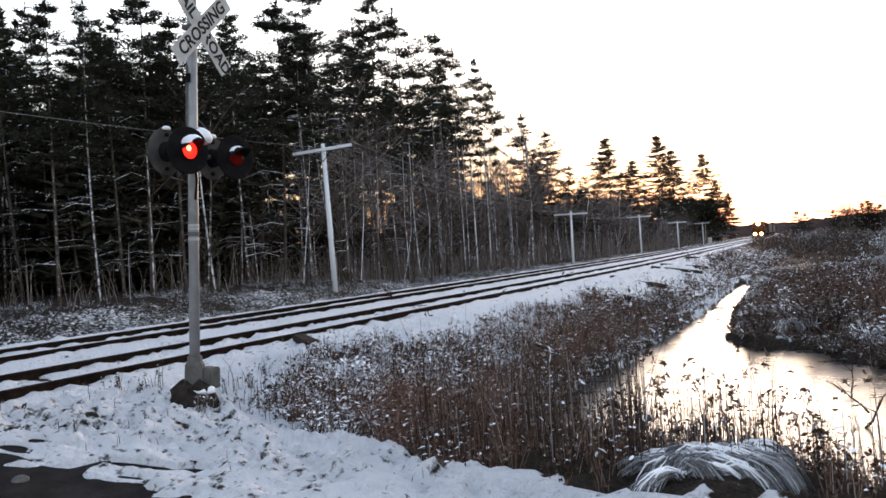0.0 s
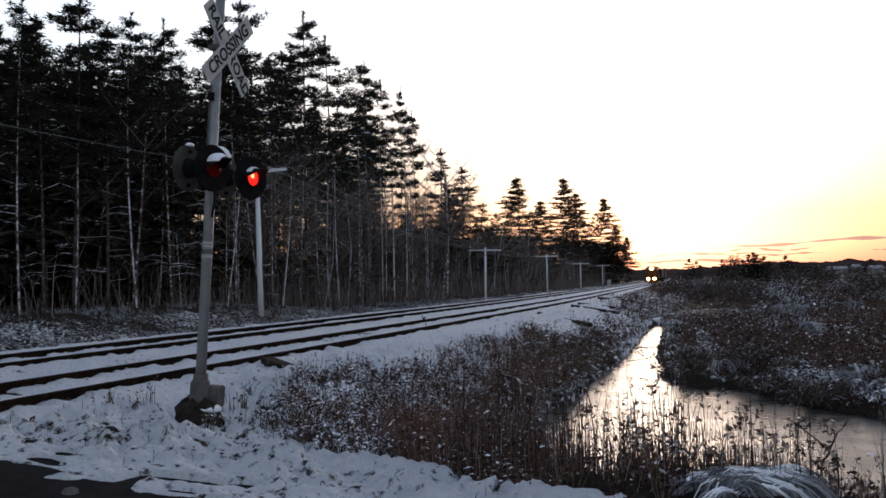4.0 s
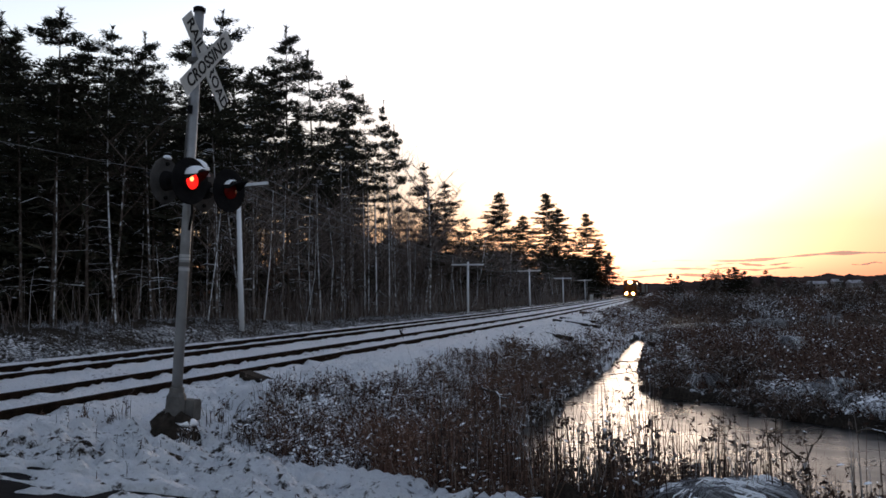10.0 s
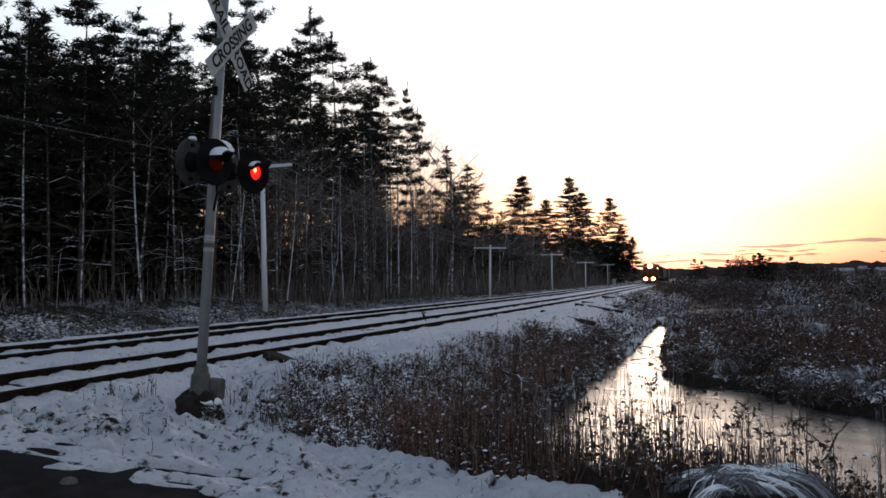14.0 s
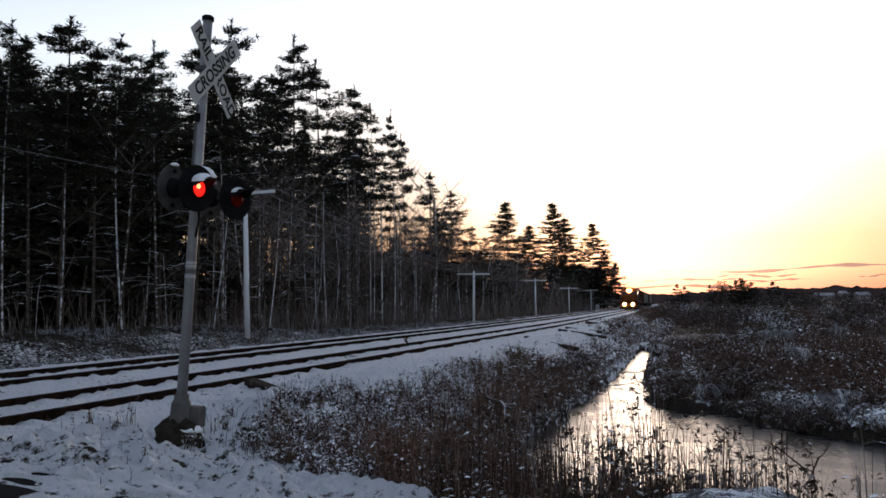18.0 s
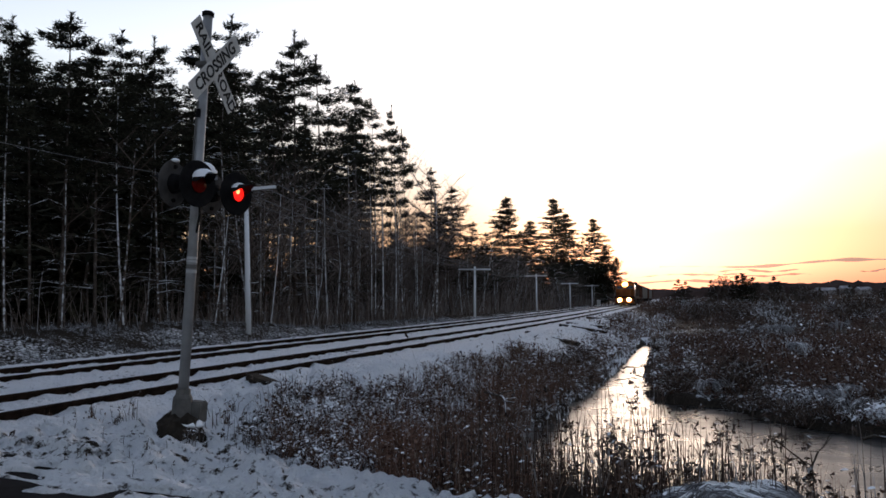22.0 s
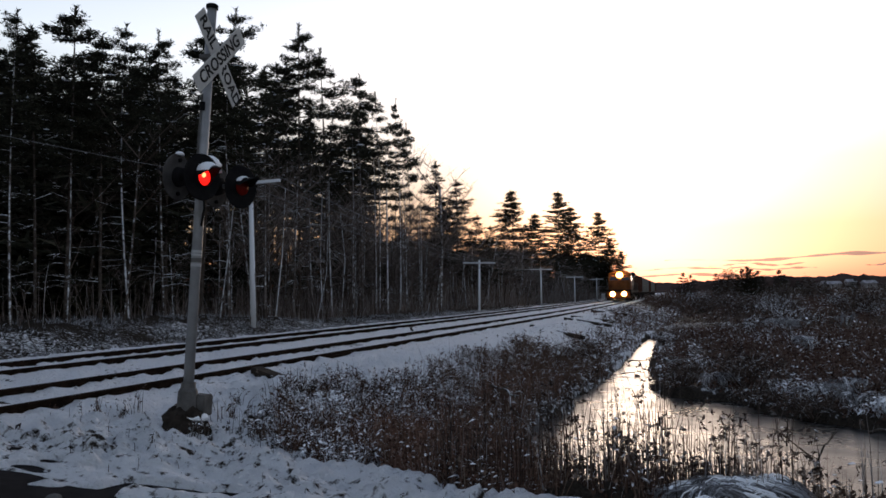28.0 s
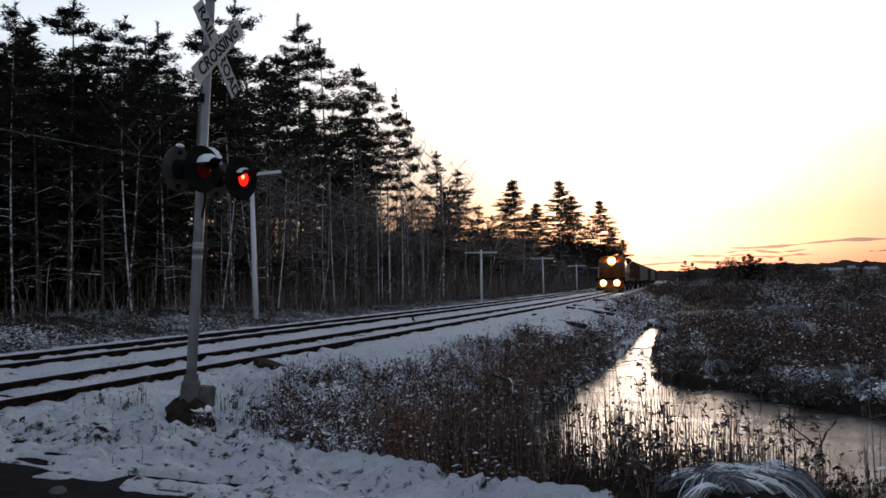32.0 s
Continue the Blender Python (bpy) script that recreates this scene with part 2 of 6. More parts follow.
def water_material():
    m, nt, b = mat("still_water")
    b.inputs["Base Color"].default_value = (0.012, 0.013, 0.012, 1)
    b.inputs["IOR"].default_value = 1.33
    b.inputs["Specular IOR Level"].default_value = 0.27
    co = nt.nodes.new("ShaderNodeTexCoord")
    mp = node(nt, "ShaderNodeMapping", Scale=(1.0, 1.3, 1.0))
    nt.links.new(co.outputs["Object"], mp.inputs["Vector"])
    n = node(nt, "ShaderNodeTexNoise", Scale=2.6, Detail=4.0)
    nt.links.new(mp.outputs[0], n.inputs["Vector"])
    n2 = node(nt, "ShaderNodeTexNoise", Scale=0.9, Detail=6.0, Roughness=0.65)
    nt.links.new(mp.outputs[0], n2.inputs["Vector"])
    nt.links.new(ramp(nt, n2.outputs[0], [(0.40, (0.24, 0.24, 0.24)), (0.62, (0.36, 0.36, 0.36))]), b.inputs["Roughness"])
    bp = node(nt, "ShaderNodeBump", Strength=0.12, Distance=0.03)
    nt.links.new(n.outputs[0], bp.inputs["Height"])
    nt.links.new(bp.outputs[0], b.inputs["Normal"])
    return m


M_GROUND, M_WATER = ground_material(), water_material()
M_ASPHALT = noisy("wet_asphalt", (0.010, 0.009, 0.009), (0.03, 0.027, 0.026), 3.0, 0.85, 0.6, 90.0, spec=0.03)
M_SNOW = noisy("loose_snow", (0.86, 0.88, 0.915), (0.92, 0.935, 0.95), 5.0, 0.9, 0.4, 30.0)
M_RAIL = noisy("rusty_steel", (0.008, 0.006, 0.005), (0.028, 0.018, 0.013), 6.0, 0.8, 0.2, 60.0, 0.0, spec=0.01)
M_TIE = noisy("creosoted_wood", (0.012, 0.010, 0.009), (0.05, 0.04, 0.03), 4.0, 0.9, 0.5, 40.0)
M_BARK = snowy("snowy_bark", (0.035, 0.027, 0.022), (0.11, 0.09, 0.075), 3.0, (0.75, -0.6, 0.1), 0.75, uneven=0.32)
M_PALE = snowy("pale_bark", (0.07, 0.058, 0.05), (0.19, 0.165, 0.15), 3.0, (0.75, -0.6, 0.1), 0.70, uneven=0.2)
M_DEAD = snowy("frosted_twig", (0.035, 0.028, 0.024), (0.1, 0.085, 0.07), 4.0, (0.3, -0.3, 0.9), 0.72)
M_FROST = snowy("frosted_bush", (0.03, 0.022, 0.018), (0.10, 0.075, 0.06), 5.0, (0.2, -0.3, 0.93), 0.66)
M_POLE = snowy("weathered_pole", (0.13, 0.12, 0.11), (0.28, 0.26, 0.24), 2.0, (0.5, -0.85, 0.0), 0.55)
M_NEEDLE = island("pine_needles", [(0.0, (0.018, 0.019, 0.014)), (0.7, (0.042, 0.043, 0.030)), (1.0, (0.080, 0.074, 0.052))])
M_BRUSH = island("dry_weed", [(0.0, (0.026, 0.016, 0.013)), (0.45, (0.090, 0.055, 0.040)), (0.8, (0.165, 0.112, 0.083)), (0.96, (0.25, 0.195, 0.155)), (1.0, (0.34, 0.31, 0.29))])
M_MARSH = island("marsh_weed", [(0.0, (0.022, 0.013, 0.010)), (0.45, (0.082, 0.049, 0.038)), (0.8, (0.15, 0.099, 0.077)), (1.0, (0.22, 0.17, 0.15))])
M_BRUSHWOOD = island("grey_brushwood", [(0.0, (0.08, 0.062, 0.055)), (0.6, (0.22, 0.18, 0.157)), (0.95, (0.36, 0.32, 0.30)), (1.0, (0.5, 0.5, 0.51))])
M_GRASS = island("frosted_grass", [(0.0, (0.07, 0.066, 0.066)), (0.5, (0.21, 0.21, 0.22)), (1.0, (0.55, 0.57, 0.6))])
M_RED = island("rusty_weed", [(0.0, (0.045, 0.026, 0.020)), (0.55, (0.15, 0.086, 0.062)), (0.9, (0.24, 0.155, 0.115)), (1.0, (0.33, 0.27, 0.24))])
M_TWIG = island("bare_twig", [(0.0, (0.02, 0.015, 0.013)), (0.6, (0.075, 0.055, 0.045)), (0.85, (0.16, 0.13, 0.11)), (1.0, (0.45, 0.45, 0.46))])
M_ALU = noisy("weathered_aluminium", (0.2, 0.2, 0.2), (0.36, 0.36, 0.36), 3.0, 0.55, 0.15, 40.0, 0.5)
M_BLACK = noisy("black_paint", (0.006, 0.006, 0.007), (0.016, 0.015, 0.015), 8.0, 0.85, 0.2, 50.0, spec=0.05)
M_SIGN = noisy("aged_white_paint", (0.42, 0.41, 0.39), (0.62, 0.61, 0.58), 6.0, 0.7, 0.1, 60.0)
M_LETTER = noisy("black_lettering", (0.012, 0.012, 0.012), (0.03, 0.03, 0.03), 12.0, 0.7)
M_GREY = noisy("grey_casting", (0.07, 0.068, 0.064), (0.15, 0.143, 0.135), 6.0, 0.75, 0.3, 40.0)
M_DISC = noisy("weathered_disc", (0.045, 0.042, 0.04), (0.10, 0.094, 0.088), 7.0, 0.8, 0.3, 40.0)
M_DIRT = noisy("frozen_earth", (0.014, 0.012, 0.010), (0.05, 0.041, 0.033), 8.0, 0.95, 0.8, 25.0, dist=0.05)
M_STRIPE = noisy("pale_tape", (0.33, 0.33, 0.33), (0.5, 0.5, 0.5), 10.0, 0.5)
M_REDGLOW, M_REDDARK = glow("lit_red_lens", (1.0, 0.011, 0.004), 0.5), noisy("unlit_red_lens", (0.09, 0.004, 0.003), (0.14, 0.008, 0.005), 20.0, 0.15)
M_BULB = glow("hot_bulb", (1.0, 0.15, 0.045), 2.2)
# halo round the train's bright lamps, added as glowing discs
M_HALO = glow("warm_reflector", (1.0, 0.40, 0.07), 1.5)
M_LAMP = glow("warm_headlight", (1.0, 0.62, 0.2), 60.0)
# orange cast of the headlights' glow put into the front's colour
M_LOCO = noisy("grimy_orange_paint", (0.07, 0.025, 0.009), (0.24, 0.085, 0.024), 0.8, 0.6, 0.2, 9.0)
M_HOOD = noisy("dark_blue_paint", (0.012, 0.014, 0.02), (0.035, 0.038, 0.05), 0.7, 0.55, 0.2, 9.0)
M_CAR = noisy("dusty_grey_steel", (0.16, 0.15, 0.14), (0.30, 0.28, 0.26), 0.8, 0.7, 0.2, 9.0)
M_CAR2 = noisy("brown_boxcar_paint", (0.05, 0.025, 0.018), (0.11, 0.05, 0.035), 0.8, 0.7, 0.2, 9.0)
M_GLASS, _nt, _b = mat("dark_glass")
_b.inputs["Base Color"].default_value, _b.inputs["Roughness"].default_value = (0.01, 0.011, 0.013, 1), 0.05
M_FAR = noisy("far_wood", (0.03, 0.021, 0.019), (0.085, 0.06, 0.055), 0.09, 0.95, 0.0)
M_HOUSE = noisy("pale_siding", (0.2, 0.18, 0.18), (0.3, 0.28, 0.27), 0.4, 0.8)
M_ROOF = noisy("snowy_roof", (0.22, 0.21, 0.22), (0.45, 0.45, 0.48), 0.4, 0.9)
M_CLOUD = noisy("far_cloud", (0.13, 0.17, 0.27), (0.2, 0.25, 0.36), 0.002, 1.0)
_nt = M_CLOUD.node_tree
_mx, _tr = _nt.nodes.new("ShaderNodeMixShader"), _nt.nodes.new("ShaderNodeBsdfTransparent")
_mx.inputs[0].default_value = 0.35
_nt.links.new(_nt.nodes["Principled BSDF"].outputs[0], _mx.inputs[1])
_nt.links.new(_tr.outputs[0], _mx.inputs[2])
_nt.links.new(_mx.outputs[0], _nt.nodes["Material Output"].inputs[0])
M_WIRE = noisy("frosted_wire", (0.11, 0.11, 0.115), (0.27, 0.275, 0.285), 2.0, 0.8)


# ---- building helpers ----
def mesh_object(name, V, F, mats, mi=None, parent=None, smooth=False):
    me = bpy.data.meshes.new(name)
    me.from_pydata([tuple(v) for v in V], [], F)
    for m in (mats if isinstance(mats, (list, tuple)) else [mats]):
        me.materials.append(m)
    if mi is not None:
        me.polygons.foreach_set("material_index", mi)
    if smooth:
        me.polygons.foreach_set("use_smooth", [True] * len(me.polygons))
    me.update()
    ob = new(name, me)
    ob.parent = parent
    return ob


def tri_object(name, V, T, mats, mi=None, parent=None):
    """A mesh of triangles from arrays."""
    V, T = np.asarray(V, np.float32), np.asarray(T, np.int32)
    me = bpy.data.meshes.new(name)
    me.vertices.add(len(V))
    me.vertices.foreach_set("co", V.ravel())
    me.loops.add(T.size)
    me.loops.foreach_set("vertex_index", T.ravel())
    me.polygons.add(len(T))
    me.polygons.foreach_set("loop_start", np.arange(0, T.size, 3, dtype=np.int32))
    for m in (mats if isinstance(mats, (list, tuple)) else [mats]):
        me.materials.append(m)
    if mi is not None:
        me.polygons.foreach_set("material_index", np.asarray(mi, np.int32))
    me.update(calc_edges=True)
    me.validate()
    ob = new(name, me)
    ob.parent = parent
    return ob


class Shape:
    """Collects tubes, boxes, discs and plates for one mesh."""

    def __init__(self):
        self.v, self.f, self.m = [], [], []

    def add(self, vs, fs, k=0):
        o = len(self.v)
        self.v += [Vector(v) for v in vs]
        self.f += [tuple(o + i for i in f) for f in fs]
        self.m += [k] * len(fs)
        return self

    def box(self, a, b, k=0, bevel=0.0):
        (x0, y0, z0), (x1, y1, z1) = a, b
        if not bevel:
            vs = [(x, y, z) for z in (z0, z1) for y in (y0, y1) for x in (x0, x1)]
            return self.add(vs, [(0, 2, 3, 1), (4, 5, 7, 6), (0, 1, 5, 4), (1, 3, 7, 5), (3, 2, 6, 7), (2, 0, 4, 6)], k)
        bm = bmesh.new()
        bmesh.ops.create_cube(bm, size=1)
        for v in bm.verts:
            v.co = Vector(((x0 + x1) / 2 + v.co.x * (x1 - x0), (y0 + y1) / 2 + v.co.y * (y1 - y0), (z0 + z1) / 2 + v.co.z * (z1 - z0)))
        bmesh.ops.bevel(bm, geom=bm.edges[:], offset=bevel, segments=2, affect="EDGES")
        bm.verts.index_update()
        self.add([v.co.copy() for v in bm.verts], [tuple(v.index for v in f.verts) for f in bm.faces], k)
        bm.free()
        return self

    def tube(self, pts, radii, n=6, k=0, caps=True):
        pts = [Vector(p) for p in pts]
        vs, fs = [], []
        side = None
        for i, p in enumerate(pts):
            d = (pts[min(i + 1, len(pts) - 1)] - pts[max(i - 1, 0)]).normalized()
            if side is None:
                side = d.orthogonal().normalized()
            side = (side - d * side.dot(d)).normalized()
            up = d.cross(side)
            r = radii[i] if hasattr(radii, "__len__") else radii
            vs += [p + side * (r * math.cos(2 * math.pi * j / n)) + up * (r * math.sin(2 * math.pi * j / n)) for j in range(n)]
        for i in range(len(pts) - 1):
            fs += [(i * n + j, i * n + (j + 1) % n, (i + 1) * n + (j + 1) % n, (i + 1) * n + j) for j in range(n)]
        if caps:
            fs += [tuple(range(n - 1, -1, -1)), tuple((len(pts) - 1) * n + j for j in range(n))]
        return self.add(vs, fs, k)

    def turned(self, profile, axis, at, n=20, k=0):
        """A turned body: profile of (along, radius) about the axis from at."""
        axis = Vector(axis).normalized()
        side = axis.orthogonal().normalized()
        up = axis.cross(side)
        vs, fs = [], []
        for a, r in profile:
            vs += [Vector(at) + axis * a + side * (r * math.cos(2 * math.pi * j / n)) + up * (r * math.sin(2 * math.pi * j / n)) for j in range(n)]
        for i in range(len(profile) - 1):
            fs += [(i * n + j, i * n + (j + 1) % n, (i + 1) * n + (j + 1) % n, (i + 1) * n + j) for j in range(n)]
        fs += [tuple(range(n - 1, -1, -1)), tuple((len(profile) - 1) * n + j for j in range(n))]
        return self.add(vs, fs, k)

    def put(self, name, mats, parent=None, label="", smooth=False):
        ob = mesh_object(name, self.v, self.f, mats, self.m, parent, smooth)
        return tagged(ob, label) if label else ob


def empty(name, m, label, category, group=""):
    ob = new(name)
    ob.matrix_world = m
    return tagged(ob, label, category, group)


def hills(x, y, s, seed=0.0):
    """Smooth noise on arrays, about -1 to 1."""
    a = np.sin(x * s * 1.00 + 1.7 + seed) * np.cos(y * s * 1.13 + 0.4 + seed)
    a = a + 0.6 * np.sin(x * s * 2.17 - y * s * 1.61 + 2.1 + seed) + 0.45 * np.cos(x * s * 3.3 + y * s * 2.9 + seed * 2)
    return a / 1.6


def lumps(x, y, s, seed=0):
    """Uneven noise between -1 and 1 on arrays, s lumps to the metre."""
    x, y = np.asarray(x, float) * s + 31.7 * seed, np.asarray(y, float) * s - 17.3 * seed
    i, j = np.floor(x), np.floor(y)
    u, v = x - i, y - j
    u, v = u * u * (3 - 2 * u), v * v * (3 - 2 * v)
    def h(a, b):
        k = np.sin(a * 127.1 + b * 311.7 + seed * 74.7) * 43758.5453
        return 2 * (k - np.floor(k)) - 1
    return (h(i, j) * (1 - u) + h(i + 1, j) * u) * (1 - v) + (h(i, j + 1) * (1 - u) + h(i + 1, j + 1) * u) * v


def ease(a, b, x):
    t = np.clip((x - a) / (b - a), 0, 1)
    return t * t * (3 - 2 * t)


# ---- the lie of the land ----
WATER_Z, ROAD_Z, ROAD_EDGE = -1.2, -0.30, 5.45


def creek(x, y):
    """Positive inside the water, about in metres from the bank."""
    wob = (0.14 * hills(x, y, 1.1) + 0.09 * hills(x, y, 3.1, 2.0)) * np.where(y > 21, 0.35, 1.0)
    mid = 6.62 - 0.030 * np.maximum(y - 21, 0)
    channel = np.interp(y, [9, 20, 27, 36, 43], [1.0, 0.78, 0.48, 0.36, 0.24]) - np.abs(x - mid)
    channel = np.where(y > 43.5, -1.0, channel)
    far_bank = np.interp(x, [6, 7.4, 8.0, 9.3, 9.8, 11.4, 14, 20, 30], [22, 21.0, 19.9, 19.3, 17.9, 16.1, 15.1, 14.4, 14.2])
    shore = np.interp(x, [6, 8.8, 9.6, 10.3, 11.0, 13], [9.9, 9.9, 9.5, 8.7, 8.2, 8.0])
    pool = np.minimum(np.minimum(x - 6.25, far_bank - y), y - shore)
    pool = np.minimum(pool, 2.0)
    return np.maximum(np.where(y > 9.9, channel, -1.0), pool) + wob


def swing(y):
    """How far both tracks have swung to the left at y: a slight bend past y = 50."""
    return 0.0347 * ((y - 50) + np.sqrt((y - 50) ** 2 + 225)) / 2


def snow_edge(x):
    """Where the snow beside the road begins, by and large."""
    return np.interp(x, [1.0, 3.0, 3.6, 3.9, 4.1, 4.35, 4.6, 4.87, 5.05, 5.5, 7.0], [5.36, 5.32, 5.30, 5.46, 5.60, 5.55, 5.58, 5.55, 5.48, 5.38, 5.0])


def weed_edge(x):
    """Where the snowy verge of the road ends and the weedy slope to the creek begins."""
    return np.interp(x, [2.6, 3.4, 4.0, 5.0, 5.5, 6.1, 6.5, 6.9, 7.6, 8.2, 9.5, 14.0, 30.0], [9.6, 8.75, 8.25, 7.42, 7.55, 7.22, 6.84, 6.5, 6.15, 5.95, 5.8, 5.6, 5.6])


def slope_edge(x):
    """Where the ground begins to fall towards the creek."""
    return np.where(x < 7.4, weed_edge(x), np.interp(x, [7.4, 8.2, 9.2, 10.0, 11.0, 14.0], [6.25, 7.0, 7.1, 6.6, 6.2, 6.0]))


# bare asphalt showing through the snow by the road: place and half sizes
BARE = ((3.35, 5.42, 0.26, 0.06), (3.2, 5.66, 0.13, 0.04), (3.2, 5.93, 0.11, 0.026), (4.12, 5.60, 0.08, 0.15), (4.45, 5.86, 0.34, 0.05), (4.95, 5.98, 0.15, 0.03), (3.6, 5.92, 0.10, 0.025))


def bare(x, y):
    """1 in the middle of a bare spot, 0 outside."""
    k = 0 * x + 0 * y
    for a, b, p, q in BARE:
        k = np.maximum(k, 1 - ((x - a) / (1.2 * p)) ** 2 - ((y - b - 0.15 * (x - a)) / (2.3 * q)) ** 2)
    return np.clip(k * 1.6, 0, 1)


def lie(x, y):
    """Height of the ground."""
    x, y = np.asarray(x, float), np.asarray(y, float)
    plain = x
    x = x + swing(y)
    bed = -0.115 + 0.02 * hills(x, y, 2.3)
    right = bed - 0.95 * ease(2.6, 6.0, x) * ease(3.0, 11.0, y + 0 * x) - 0.22 * ease(1.6, 3.2, x) * (1 - ease(3.0, 11.0, y + 0 * x))
    left = -0.12 - 0.42 * ease(6.4, 7.8, -x) + (0.98 - 0.68 * ease(28, 44, y)) * ease(7.8, 12.5, -x)
    track = np.where(x > -2, right, left)
    marsh = -1.02 + 0.10 * hills(x, y, 0.45) + 0.22 * np.clip(hills(x, y, 0.13, 3.0), 0, 1) * ease(24, 60, y)
    k = ease(2.6, 6.0, x)
    land = np.where(x > 2.0, np.maximum(track * (1 - k) + marsh * k, np.minimum(track, marsh)), track)
    road = ROAD_Z + 0.28 * (1 - ease(2.0, 5.0, x))
    road = np.where(x < 2.0, ROAD_Z + 0.28, road)
    shoulder = road + 0.01 - 0.20 * ease(ROAD_EDGE + 0.6, 9.0, y)
    verge = slope_edge(x) + 0.10 * hills(x, y, 2.3) + 0.07 * lumps(x, y, 4.0, 9)
    b = 0.22 * ease(verge - 0.05, verge + 0.16, y) + 0.78 * ease(verge, verge + np.interp(x, [8.5, 10.5], [2.6, 1.9]), y)
    z = np.where((x > 1.8) & (y < 13), shoulder * (1 - b) + land * b, land)
    z = np.where((x < -6.2) & (y < 5.5), np.maximum(z, -0.13), z)
    soft = 0.045 * hills(x, y, 1.9, 1.0) + 0.028 * hills(x, y, 5.3, 4.0) + 0.026 * hills(x + 0.3 * hills(x, y, 3.0), y, 10.0, 2.0) + 0.016 * hills(x, y + 0.2 * hills(x, y, 4.0), 21.0, 6.0)
    z = z + soft * np.where((x > -6.4) & (x < 2.2), 0.35, 1.0)
    rough = 0.045 * lumps(x, y, 2.6, 1) + 0.10 * lumps(x + 0.5 * y, y, 5.5, 2) + 0.10 * np.abs(lumps(x, y, 8.5, 3)) + 0.012 * lumps(x, y, 15.0, 4)
    smooth = 0.030 * lumps(x, y, 2.6, 1) + 0.050 * lumps(x + 0.4 * y, y, 4.6, 2) + 0.080 * lumps(0.6 * x, y, 8.5, 3) + 0.040 * lumps(0.8 * x, y, 17.0, 4)
    k = ease(-0.05, 0.5, y - verge) * (y < 60)
    rough = smooth * (1 - k) + rough * k
    z = z + rough * np.where(y < 16, 1.0, 0.5) * np.where(x > 1.9, 1.0, np.where(x > -7, 0.5, 1.0))
    edge = snow_edge(x)
    streak = 0.026 * lumps(0.45 * x + 0.2 * y, y, 4.2, 5) + 0.026 * lumps(0.5 * x, y, 9.0, 6) + 0.014 * lumps(0.7 * x, y, 17.0, 7)
    fringe = road + 0.004 + streak - 0.13 * (1 - ease(edge - 0.22, edge + 0.12, y + 1.5 * streak))
    k = ease(edge + 0.1, edge + 1.1, y)
    z = np.where(x > 1.0, fringe * (1 - k) + z * k, z - 0.075 * (1 - ease(4.4, 5.6, y)))
    z = z - (0.10 + np.maximum(z - road, 0)) * bare(plain, y)
    x = plain + 0 * y
    c = creek(x, y)
    z = np.where((x > 4.5) & (y > 7.6), np.where(c > 0, np.minimum(z, WATER_Z - 0.06 - 0.25 * np.clip(c, 0, 1)), np.maximum(z, WATER_Z + 0.05) - 0.12 * np.exp(-np.clip(-c, 0, 9) * 3)), z)
    z = z + 5.0 * ease(260, 520, y) * ease(-40, 60, x) + 9.0 * ease(500, 1500, y)
    return z


def axis_steps(spans):
    out = []
    for a, b, s in spans:
        out += list(np.arange(a, b, s))
    return np.array(out + [spans[-1][1]])


